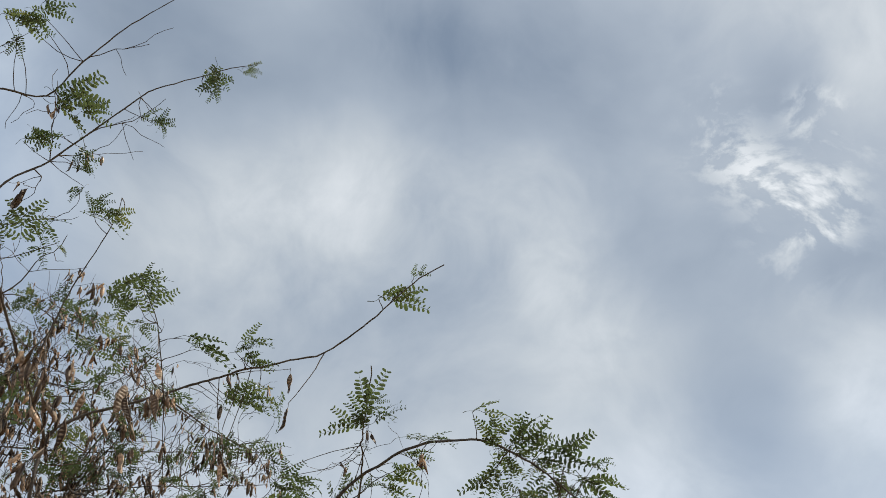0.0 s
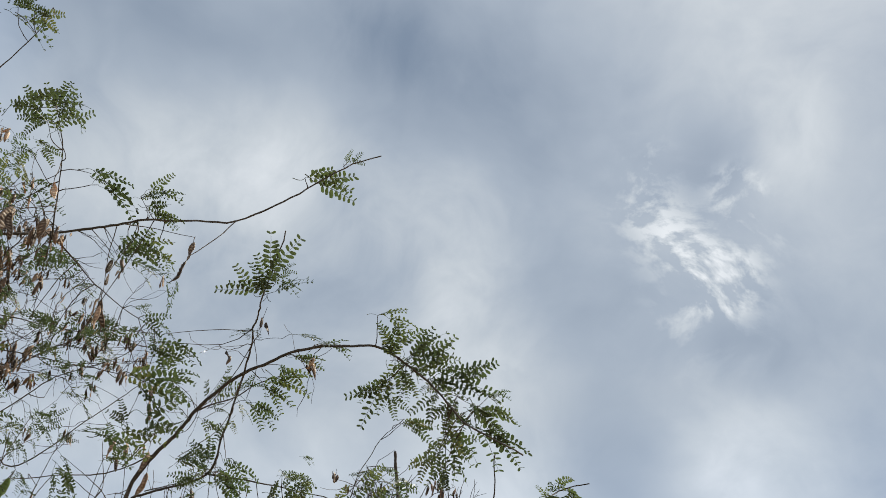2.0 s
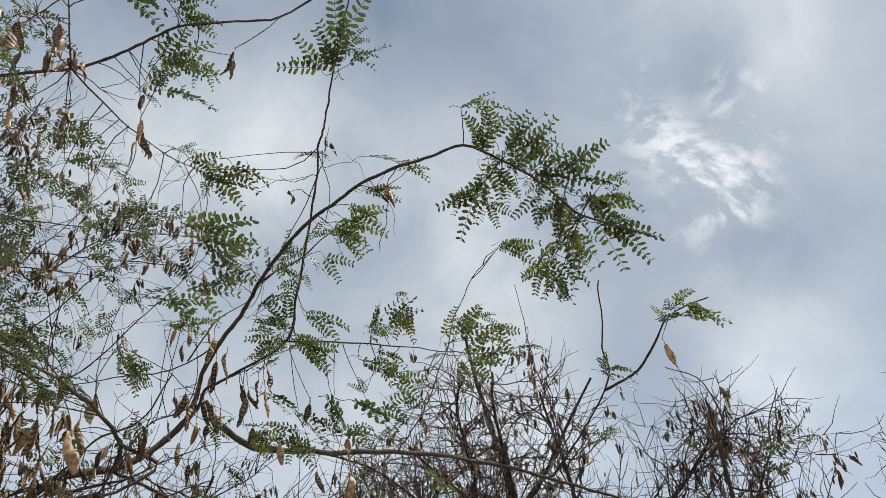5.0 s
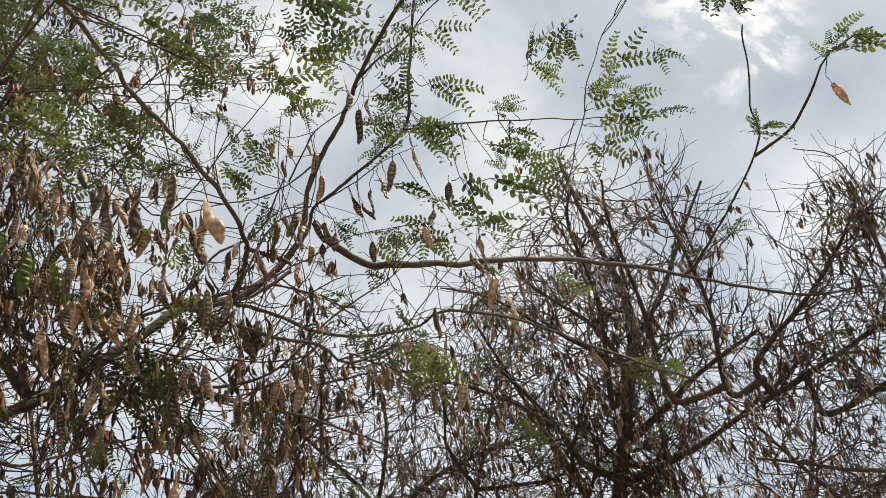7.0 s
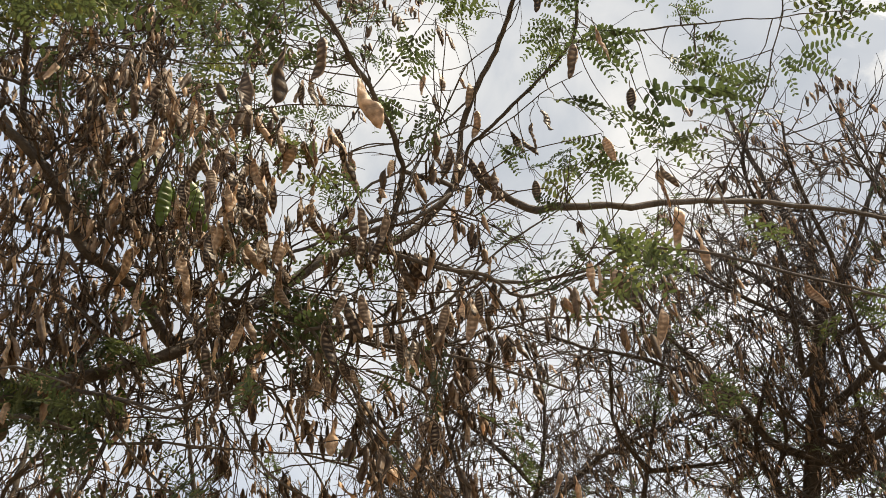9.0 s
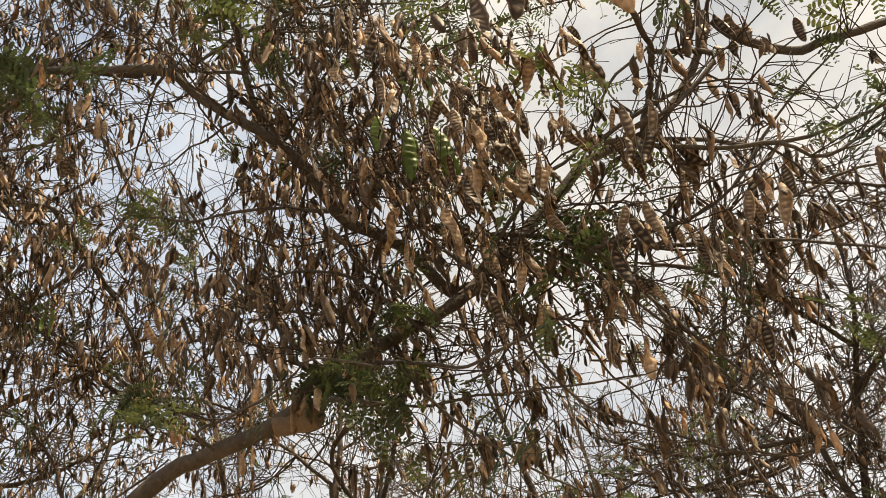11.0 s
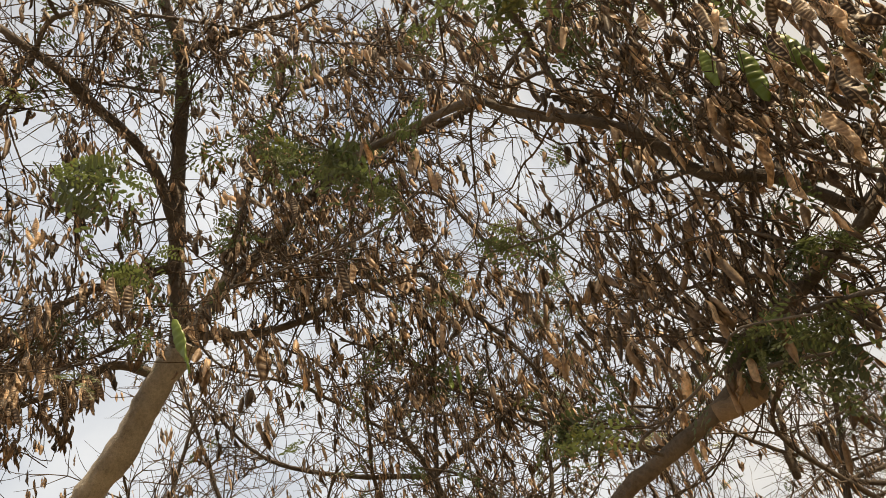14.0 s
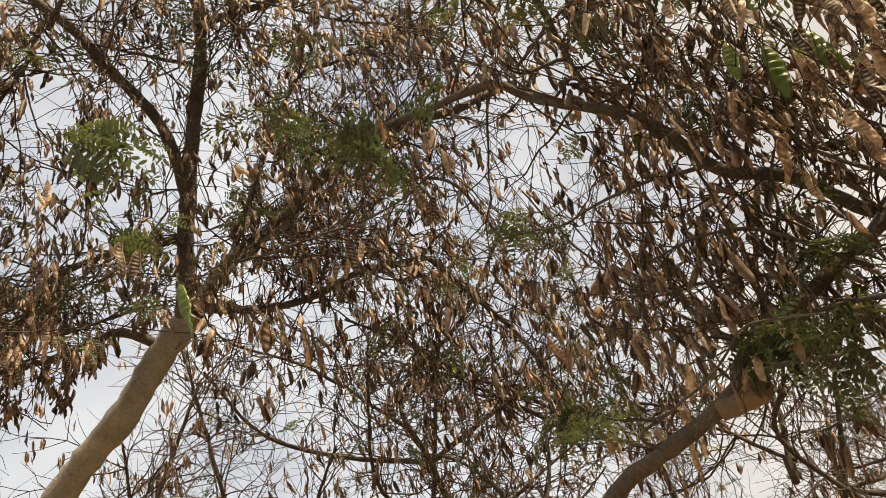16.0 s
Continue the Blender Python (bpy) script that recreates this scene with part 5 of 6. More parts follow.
def leaves_high(add):
    """The airy sprays of the upper and outer branches."""
    add((-1.50, 0.89, 5.97), (0.31, 0.01, 0.07))
    add((-1.44, 0.98, 5.93), (0.21, 0.04, 0.01))
    add((-1.51, 1.06, 5.85), (-0.18, -0.10, -0.08))
    add((-1.44, 1.13, 5.83), (0.13, 0.09, -0.06))
    add((-1.45, 1.29, 5.69), (-0.10, -0.02, -0.09))
    add((-1.12, 1.12, 5.97), (0.18, 0.00, 0.01))
    add((-0.70, 0.99, 6.19), (-0.08, 0.13, -0.17))
    add((-0.71, 1.01, 6.18), (0.13, 0.07, -0.06))
    add((-1.29, 1.29, 5.49), (0.16, 0.06, -0.03))
    add((-1.27, 1.31, 5.48), (-0.10, -0.12, -0.00))
    add((-1.46, 0.95, 5.95), (0.04, -0.11, 0.04))
    add((-1.63, 0.99, 5.84), (0.13, 0.09, -0.06))
    add((-1.41, 1.26, 5.74), (-0.05, -0.12, 0.01))
    add((-1.64, 0.53, 6.25), (0.16, 0.13, -0.05))
    add((-1.54, 0.54, 6.29), (0.22, 0.04, 0.02))
    add((-1.54, 1.33, 5.32), (0.08, 0.04, -0.05))
    add((-0.94, 3.20, 4.76), (0.44, 0.01, 0.05))
    add((-0.85, 3.25, 4.74), (0.31, 0.06, -0.06))
    add((-0.50, 3.40, 4.63), (0.19, 0.03, -0.07))
    add((-0.37, 3.71, 4.56), (0.27, 0.05, -0.11))
    add((-0.65, 3.68, 4.54), (0.25, 0.01, -0.02))
    add((0.07, 3.60, 4.42), (0.15, 0.03, -0.11))
    add((0.09, 3.54, 4.51), (0.10, -0.03, -0.03))
    add((-0.48, 3.37, 4.68), (0.15, -0.04, 0.01))
    add((-1.23, 2.71, 4.60), (-0.04, 0.03, -0.13))
    add((-1.32, 2.62, 4.66), (0.16, 0.01, -0.00))
    add((-1.20, 2.85, 4.44), (-0.09, -0.10, 0.01))
    add((-1.18, 3.21, 4.30), (0.10, -0.05, 0.05))
    add((-2.22, 2.83, 4.22), (0.13, 0.11, -0.05))
    add((-2.25, 2.78, 4.23), (0.15, 0.02, 0.02))
    add((-2.10, 2.84, 4.27), (0.17, 0.09, -0.03))
    add((-2.08, 2.92, 4.23), (0.12, 0.10, -0.06))
    add((-2.31, 2.86, 4.14), (0.11, 0.06, -0.03))
    add((-1.97, 2.89, 4.30), (0.15, 0.08, -0.04))


def leaves_side(add):
    """Leaves about the main fork and on the shaded side."""
    add((-1.76, 2.83, 4.27), (0.16, 0.10, -0.07))
    add((-1.70, 2.93, 4.19), (0.17, 0.08, -0.06))
    add((-1.64, 3.04, 4.11), (0.21, 0.12, -0.09))
    add((-1.59, 3.12, 4.04), (0.12, 0.11, -0.15))
    add((-1.81, 2.96, 4.08), (0.14, 0.09, -0.08))
    add((-1.54, 3.11, 4.08), (0.25, 0.09, -0.04))
    add((-1.80, 3.09, 3.94), (0.18, 0.03, 0.02))
    add((-1.81, 2.87, 4.19), (0.14, -0.02, 0.05))
    add((-1.78, 2.91, 4.16), (0.10, 0.09, -0.10))
    add((-1.67, 3.09, 4.03), (0.15, 0.07, -0.06))
    add((-1.73, 2.53, 4.32), (0.03, 0.15, -0.16))
    add((-1.78, 2.63, 4.19), (0.13, 0.06, -0.04))
    add((-1.68, 2.82, 4.23), (0.17, 0.09, -0.06))
    add((-1.65, 2.90, 4.17), (0.18, 0.07, -0.04))
    add((-1.60, 3.00, 4.09), (0.18, 0.09, -0.06))
    add((-1.80, 2.78, 4.04), (0.13, 0.06, -0.04))
    add((-1.32, 2.66, 4.08), (0.17, 0.01, -0.01))
    add((-1.26, 2.72, 4.05), (0.16, 0.09, -0.09))
    add((-1.17, 2.67, 4.11), (0.17, 0.08, -0.08))
    add((-1.76, 2.61, 4.08), (0.08, 0.08, -0.08))
    add((-1.77, 2.69, 4.01), (0.11, 0.06, -0.05))
    add((-0.50, 4.50, 4.31), (0.16, 0.08, -0.18))
    add((-0.85, 4.69, 4.48), (0.25, 0.06, -0.11))
    add((-0.01, 4.36, 4.57), (0.21, 0.03, -0.12))
    add((-0.25, 4.58, 4.39), (0.25, 0.01, -0.08))
    add((-0.06, 4.11, 4.73), (0.15, -0.02, -0.04))
    add((-0.48, 4.11, 4.69), (0.28, 0.05, -0.11))
    add((-1.46, 4.14, 4.69), (0.16, 0.12, -0.16))
    add((-1.27, 4.25, 4.96), (0.16, 0.00, -0.01))


def leaves_low(add):
    """Fresh green leaves round the cut stub and through the shaded crown."""
    add((-2.78, 3.83, 3.36), (-0.11, -0.04, -0.21))
    add((-2.72, 3.88, 3.35), (-0.07, 0.01, -0.24))
    add((-2.65, 3.94, 3.32), (-0.01, 0.04, -0.21))
    add((-2.61, 3.93, 3.27), (0.00, 0.06, -0.25))
    add((-2.75, 3.87, 3.32), (-0.12, -0.13, -0.06))
    add((-2.58, 3.99, 3.33), (0.01, 0.02, -0.16))
    add((-3.15, 3.24, 3.26), (0.11, 0.13, -0.14))
    add((-3.15, 3.26, 3.24), (-0.03, -0.06, -0.09))
    add((-3.12, 3.29, 3.24), (0.11, 0.07, -0.05))
    add((-3.17, 3.23, 3.24), (-0.08, -0.10, -0.11))
    add((-2.52, 3.89, 3.53), (0.20, 0.10, -0.07))
    add((-2.50, 3.92, 3.52), (-0.11, -0.08, -0.09))
    add((-2.42, 3.97, 3.50), (0.07, 0.04, -0.11))
    add((-1.90, 4.09, 3.68), (0.23, 0.14, -0.22))
    add((-1.85, 4.09, 3.69), (0.14, 0.06, -0.13))
    add((-1.85, 4.14, 3.63), (0.05, 0.04, -0.15))
    add((-1.77, 4.18, 3.60), (0.14, 0.04, -0.11))
    add((-3.47, 2.87, 4.72), (0.02, 0.29, -0.22))
    add((-3.46, 2.91, 4.70), (0.05, 0.11, -0.09))
    add((-3.50, 2.83, 4.71), (-0.00, -0.16, 0.00))
    add((-4.05, 1.94, 5.00), (0.11, 0.40, -0.06))
    add((-4.02, 2.03, 5.02), (-0.02, 0.18, -0.13))
    add((-3.67, 3.02, 4.96), (0.02, 0.15, -0.14))
    add((-3.71, 3.24, 4.80), (0.06, 0.14, -0.12))
    add((-3.68, 3.04, 4.94), (-0.07, -0.10, -0.08))
    add((-3.75, 2.71, 5.04), (0.11, 0.19, -0.06))
    add((-4.28, 2.16, 4.71), (0.07, 0.25, -0.08))
    add((-4.27, 2.21, 4.70), (0.00, 0.13, -0.12))
    add((-4.96, 1.49, 4.40), (0.07, 0.27, 0.00))
    add((-4.99, 1.47, 4.36), (-0.05, 0.14, -0.19))
    add((-5.01, 1.56, 4.31), (0.04, 0.22, -0.06))
    add((-4.91, 1.44, 4.48), (0.12, 0.10, 0.09))
    add((-2.84, 3.92, 3.35), (-0.07, -0.08, -0.06))
    add((-2.79, 3.94, 3.37), (-0.05, -0.03, -0.14))


def leaves_r(add):
    add((1.73, 4.30, 4.78), (0.30, -0.26, -0.09))
    add((1.78, 4.25, 4.82), (0.24, -0.14, -0.14))
    add((1.73, 4.30, 4.78), (0.04, -0.14, 0.08))
    add((1.37, 4.77, 4.73), (0.25, -0.12, -0.13))
    add((1.41, 4.76, 4.74), (-0.07, -0.09, 0.07))
    add((1.39, 4.76, 4.74), (0.19, -0.10, -0.03))


def leaves_t(add):
    add((-3.62, 1.84, 4.54), (0.06, 0.21, 0.02))
    add((-3.57, 2.04, 4.54), (0.02, 0.18, -0.03))
    add((-3.82, 2.21, 4.40), (0.06, 0.15, 0.01))
    add((-3.41, 2.77, 4.58), (0.09, 0.26, -0.08))
    add((-3.39, 2.72, 4.61), (-0.03, -0.12, 0.03))
    add((-3.38, 3.00, 4.46), (0.03, 0.16, -0.08))
    add((-3.52, 3.58, 4.42), (0.06, 0.20, -0.13))
    add((-3.40, 3.87, 4.25), (0.02, -0.10, 0.13))
    add((-4.13, 1.53, 3.95), (0.07, 0.17, 0.09))
    add((-4.19, 1.57, 3.85), (0.05, 0.19, 0.06))
    add((-3.91, 2.07, 4.34), (0.06, 0.18, 0.02))
    add((-3.44, 3.84, 4.25), (-0.02, -0.14, 0.13))
    add((-4.11, 3.94, 4.93), (0.07, 0.19, -0.08))
    add((-4.01, 4.02, 4.96), (0.12, 0.23, -0.08))
    add((-4.25, 3.85, 4.85), (0.02, 0.14, -0.10))
    add((-4.18, 2.92, 5.48), (0.08, 0.19, -0.01))
    add((-4.03, 4.08, 4.96), (0.12, 0.11, 0.01))
    add((-3.99, 4.18, 4.91), (0.07, 0.18, -0.11))
    add((-5.06, 3.89, 4.22), (-0.04, 0.07, -0.15))
    add((-5.04, 1.70, 4.58), (0.07, -0.08, 0.11))
    add((-5.16, 1.76, 4.39), (-0.07, -0.08, -0.10))


def pods_a(hang):
    hang((-2.32, 3.96, 4.30), 0.23, True)
    hang((-2.25, 4.00, 4.30), 0.23, True)
    hang((-2.35, 3.87, 4.37), 0.14, True)
    hang((-2.88, 3.84, 4.44), 0.19, True)
    hang((-1.79, 4.33, 4.71), 0.18, True)
    hang((-1.65, 4.41, 4.66), 0.24)
    hang((-1.38, 4.06, 3.75), 0.20)
    hang((-1.26, 4.15, 3.65), 0.14)
    hang((-1.18, 4.32, 3.63), 0.15)
    hang((-1.24, 4.31, 3.63), 0.15)
    hang((-2.07, 4.15, 4.41), 0.24)
    hang((-2.04, 4.19, 4.38), 0.26)
    hang((-2.14, 4.16, 4.37), 0.19)
    hang((-2.05, 4.25, 4.32), 0.19)
    hang((-2.30, 3.79, 4.83), 0.20)
    hang((-2.31, 3.86, 4.76), 0.17)
    hang((-1.66, 3.97, 3.04), 0.14)
    hang((-4.39, 3.86, 4.37), 0.15, True)
    hang((-4.42, 3.83, 4.36), 0.13, True)
    hang((-2.56, 4.11, 3.46), 0.16, True)
    hang((-2.36, 3.87, 3.74), 0.16)
    hang((-1.54, 4.13, 3.82), 0.17)
    hang((-0.36, 3.98, 3.78), 0.13)
    hang((-0.18, 4.03, 3.68), 0.15)
    hang((-0.54, 3.90, 3.90), 0.12)
    hang((-0.67, 3.89, 3.35), 0.14)
    hang((-0.61, 3.90, 3.33), 0.18)
    hang((-0.50, 3.98, 3.18), 0.14)
    hang((0.13, 4.62, 3.53), 0.15)
    hang((-2.03, 3.55, 3.92), 0.24, True)
    hang((-0.61, 2.60, 5.28), 0.14)
    hang((-1.11, 2.87, 5.03), 0.15)
    hang((-1.05, 2.71, 5.18), 0.10)
    hang((-1.20, 2.91, 3.48), 0.18)
    hang((-1.28, 2.58, 3.28), 0.16)
    hang((-1.37, 2.57, 3.22), 0.16)
    hang((-1.23, 2.67, 3.39), 0.15)
    hang((-1.52, 2.39, 5.16), 0.14)
    hang((-1.35, 2.48, 5.17), 0.14)
    hang((-0.38, 3.91, 4.13), 0.13)
    hang((-0.70, 2.95, 3.85), 0.11)
    hang((-0.63, 2.98, 3.82), 0.14)
    hang((-0.52, 3.28, 3.84), 0.14)
    hang((-0.59, 3.29, 3.80), 0.14)
    hang((-0.67, 2.96, 3.76), 0.13)
    hang((-2.14, 3.61, 4.01), 0.21, True)
    hang((-2.20, 3.54, 4.05), 0.17, True)
    hang((-2.09, 3.66, 3.97), 0.19, True)
    hang((-0.50, 2.11, 4.68), 0.15)
    hang((-1.13, 1.83, 4.87), 0.12)
    hang((-0.87, 2.20, 4.63), 0.08)
    hang((-0.90, 2.30, 4.52), 0.15)
    hang((-1.20, 2.02, 4.82), 0.17)
    hang((-1.33, 1.98, 4.79), 0.15)
    hang((-1.63, 2.10, 4.98), 0.18)
    hang((-1.42, 2.17, 5.02), 0.20)
    hang((-1.71, 2.15, 4.86), 0.18)
    hang((-1.26, 2.25, 5.01), 0.15)
    hang((-0.98, 2.52, 4.77), 0.18)
    hang((-1.48, 2.37, 4.71), 0.18)
    hang((-1.76, 1.87, 4.97), 0.20)
    hang((-1.84, 1.78, 5.02), 0.20)
    hang((-1.52, 3.86, 4.14), 0.20)
    hang((-1.62, 3.79, 4.18), 0.17)
    hang((-1.82, 3.74, 4.16), 0.15)
    hang((-1.78, 3.79, 4.12), 0.13)
    hang((-1.38, 4.05, 3.73), 0.20)
    hang((-1.40, 4.11, 3.65), 0.11)
    hang((-1.25, 4.15, 3.62), 0.12)
    hang((-1.15, 4.11, 3.47), 0.12)
    hang((-1.13, 4.14, 3.43), 0.10)
    hang((-1.53, 4.02, 3.74), 0.12)
    hang((-1.23, 4.54, 3.44), 0.10)
    hang((-1.19, 4.58, 3.37), 0.08)
    hang((-2.06, 3.42, 4.35), 0.19)
    hang((-2.08, 3.51, 4.27), 0.13)
    hang((-0.69, 3.99, 3.45), 0.13)
    hang((-0.63, 4.01, 3.41), 0.15)
    hang((-0.59, 4.02, 3.38), 0.11)
    hang((-1.14, 4.05, 4.18), 0.13)
    hang((-1.68, 4.07, 3.09), 0.11)
    hang((-1.39, 4.34, 2.92), 0.14)
    hang((-1.28, 4.48, 2.95), 0.09)
    hang((-1.94, 3.79, 4.05), 0.13)
    hang((-1.93, 3.84, 4.01), 0.17)
    hang((-1.91, 3.90, 3.94), 0.13)
    hang((-2.10, 3.44, 4.33), 0.18)
    hang((-1.86, 3.75, 4.15), 0.14)
    hang((-1.91, 3.83, 4.04), 0.17)
    hang((-1.90, 3.89, 3.98), 0.15)
    hang((-1.33, 4.08, 3.71), 0.19)
    hang((-1.52, 4.02, 3.76), 0.14)
    hang((-2.40, 3.97, 3.79), 0.14)
    hang((-2.54, 4.01, 3.37), 0.11)
    hang((-2.18, 4.27, 3.22), 0.12)


def pods_fork(hang):
    """The pods that crowd the main fork."""
    hang((-0.91, 4.79, 4.88), 0.17)
    hang((-0.86, 4.82, 4.83), 0.15)
    hang((-0.79, 4.79, 4.90), 0.19)
    hang((-0.74, 4.76, 4.95), 0.20)
    hang((-1.06, 4.67, 5.16), 0.17)
    hang((-1.06, 4.76, 5.04), 0.19)
    hang((-1.10, 4.65, 5.18), 0.12)
    hang((-1.19, 4.53, 5.13), 0.14)
    hang((-1.26, 4.51, 5.13), 0.14)
    hang((-1.23, 4.59, 5.05), 0.12)
    hang((-1.17, 4.78, 4.80), 0.20)
    hang((-1.13, 4.81, 4.77), 0.18)
    hang((-1.21, 4.80, 4.75), 0.17)
    hang((-1.23, 4.75, 4.82), 0.20)
    hang((-1.08, 4.83, 4.76), 0.18)
    hang((-1.03, 4.86, 4.73), 0.16)
    hang((-1.27, 4.78, 4.77), 0.16)
    hang((-1.30, 4.75, 4.80), 0.15)
    hang((-1.18, 4.88, 4.65), 0.14)
    hang((-1.11, 4.89, 4.65), 0.15)
    hang((-0.84, 4.95, 4.64), 0.15)
    hang((-0.46, 4.76, 4.65), 0.17)
    hang((-0.24, 4.87, 4.49), 0.20)
    hang((-0.23, 4.82, 4.19), 0.24)
    hang((-0.18, 4.87, 4.10), 0.22)
    hang((-1.25, 4.82, 4.51), 0.16)
    hang((-1.21, 4.90, 4.40), 0.14)


def pods_r(hang):
    hang((1.66, 4.32, 4.60), 0.17)


def pods_t(hang):
    hang((-3.10, 2.06, 3.53), 0.18, True)
    hang((-3.49, 1.91, 5.36), 0.16)
    hang((-3.40, 2.33, 5.34), 0.09)
    hang((-3.32, 2.66, 5.28), 0.11)
    hang((-3.49, 2.36, 5.26), 0.11)
    hang((-3.39, 2.81, 4.06), 0.11)
    hang((-3.45, 2.78, 4.01), 0.09)
    hang((-3.82, 2.15, 4.24), 0.13)
    hang((-3.82, 2.09, 4.26), 0.15)
    hang((-3.55, 2.53, 3.85), 0.18)
    hang((-3.57, 2.51, 3.84), 0.16)
    hang((-3.92, 1.60, 4.41), 0.10)
    hang((-4.11, 1.85, 4.13), 0.10)
    hang((-4.30, 2.84, 4.03), 0.10)
    hang((-3.04, 3.34, 4.51), 0.09)
    hang((-2.95, 3.49, 4.46), 0.09)
    hang((-3.94, 3.08, 4.56), 0.18)
    hang((-4.02, 3.05, 4.49), 0.12)
    hang((-3.53, 3.81, 5.17), 0.13)
    hang((-3.86, 2.89, 5.43), 0.13)
    hang((-4.10, 4.17, 4.28), 0.16)
    hang((-4.61, 3.53, 4.21), 0.14)



def foot_of(boughs):
    """The foot of a tree, from its first trunk point."""
    first = []
    boughs(lambda kind, r0, r1, *points: first.append(points[0]))
    return (first[0][0], first[0][1], 0)


def sight_lines(boughs, first, last, room):
    """Points between the last camera place and a trunk, kept free of twigs so that the trunk shows."""
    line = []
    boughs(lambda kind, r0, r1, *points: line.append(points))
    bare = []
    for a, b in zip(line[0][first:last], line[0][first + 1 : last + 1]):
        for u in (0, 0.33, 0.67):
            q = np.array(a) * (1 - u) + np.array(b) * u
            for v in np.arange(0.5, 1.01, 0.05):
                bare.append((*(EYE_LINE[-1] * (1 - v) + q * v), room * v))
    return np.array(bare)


# kept clear for the camera's view of both trunks and the stub
SIGHT_ROOM = np.vstack([sight_lines(boughs_a, 2, 6, 0.2), sight_lines(boughs_t, 2, 9, 0.3), [(-2.92 + 0.6 * k, 3.82 - 0.8 * k, 3.24 - 0.4 * k, 0.2) for k in (0.25, 0.5, 0.75, 1.0)]])
# growth is also removed sunward of the pale trunk so sunlight reaches it
SUNWARD = np.array((math.cos(up) * math.sin(turn), math.cos(up) * math.cos(turn), math.sin(up)))
TRUNKS = []
boughs_t(lambda kind, r0, r1, *points: TRUNKS.extend(points[3:] if kind == "trunk" else ()))
TRUNKS = np.array(TRUNKS)
VIEW_GAPS = np.array((                            # directions from the last camera place where growth is thinned to fit its view, and width
    (-0.624, 0.164, 0.764, 2.7), (-0.711, 0.074, 0.7, 2.3), (-0.532, 0.501, 0.683, 2.2), (-0.552, 0.559, 0.619, 2.3), (-0.567, 0.354, 0.744, 1.5),
    (-0.794, 0.334, 0.507, 2.5), (-0.774, 0.405, 0.487, 2.3), (-0.827, 0.292, 0.481, 2.0), (-0.877, 0.098, 0.471, 2.3), (-0.652, 0.544, 0.528, 2.0),
    (-0.685, 0.509, 0.521, 1.8), (-0.689, 0.493, 0.531, 2.0),
))


def in_view_gap(p):
    way = p - EYE_LINE[-1]
    way = way / np.linalg.norm(way)
    return (np.arccos(np.clip(VIEW_GAPS[:, :3] @ way, -1, 1)) < np.radians(VIEW_GAPS[:, 3])).any()


def blocks_trunk(p):
    """Where growth is left out: between the camera and the trunks, and sunward of the pale trunk to light it."""
    if (np.linalg.norm(SIGHT_ROOM[:, :3] - p, axis=1) < SIGHT_ROOM[:, 3]).any():
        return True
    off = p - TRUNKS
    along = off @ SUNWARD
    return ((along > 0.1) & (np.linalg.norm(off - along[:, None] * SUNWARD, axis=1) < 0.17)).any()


def near_zone(p):
    """Where the near tree grows: beside and behind its trunk, cut back where the camera sees open sky."""
    if not clear_of_camera(p, 2.1) or p[2] < 1.4 or blocks_trunk(p):
        return False
    if p[0] > -2.2 and p[1] > 2.6 and p[2] > 4.15 - 0.25 * max(0, p[0] + 1.6):
        return False
    return not (p[0] > 0.5 and p[2] > 3.6)


def any_zone(p):
    return not blocks_trunk(p) and clear_of_camera(p, 2.1) and p[2] > 1.2


rng = np.random.default_rng(21)
near_tree = Tree("spreading tree with brown bark hung with dry seed pods", foot_of(boughs_a), MID_BARK, BARK)
boughs_a(near_tree.add)
LAST = len(near_tree.limbs)
boughs_fork(near_tree.add)
leaves_a(near_tree.set_leaf)
leaves_high(near_tree.set_leaf)
leaves_side(near_tree.set_leaf)
leaves_low(lambda at, way: near_tree.set_leaf(at, np.multiply(way, 1.15), 4))
pods_a(near_tree.set_pod)
pods_fork(near_tree.set_pod)
near_tree.bunch((-1.66, 4.2, 3.05), (-2.38, 3.86, 4.09), (-2.35, 3.76, 4.52), (-4.09, 2.76, 4.15))
near_tree.bunch((-2.70, 3.52, 4.52), (-2.56, 3.70, 4.46), (-2.90, 3.86, 4.38), (-2.52, 3.87, 4.33), (-2.83, 4.12, 4.16), (-2.47, 4.07, 4.14), (-2.98, 4.17, 3.98), (-2.91, 3.95, 3.56), (-1.97, 3.52, 4.22))
near_tree.bunch((-1.95, 3.40, 3.90), (-1.81, 3.64, 3.72), (-1.86, 3.49, 3.69), (-1.75, 3.47, 3.82), (-1.48, 3.70, 3.85), (-1.86, 3.29, 3.80), (-1.75, 1.66, 4.84), (-1.60, 1.61, 4.65), (-1.71, 1.73, 4.42))
rng = np.random.default_rng(22)
near_tree.grow((0,), 12, (0.4, 1.1), near_zone, kids=5, pod_rate=0.45, leaf_rate=0.008, start=0.7, stop=0.92)
near_tree.grow((10,), 3, (0.2, 0.5), any_zone, radius=0.003, kids=2, kid_length=0.25, pod_rate=0.08, leaf_rate=0.04)
near_tree.grow((8, 9, 11), 14, (0.4, 1.1), near_zone, kids=5, pod_rate=0.45, leaf_rate=0.008)
near_tree.grow(range(2, 8), 2.2, (0.15, 0.5), any_zone, radius=0.003, kids=1.2, kid_length=0.25, pod_rate=0.05, leaf_rate=0.03, start=0.1, stop=0.8)
near_tree.grow((12, 13), 3, (0.2, 0.45), any_zone, radius=0.004, kids=2, kid_length=0.2, pod_rate=0.2, leaf_rate=0.02, stop=0.6)
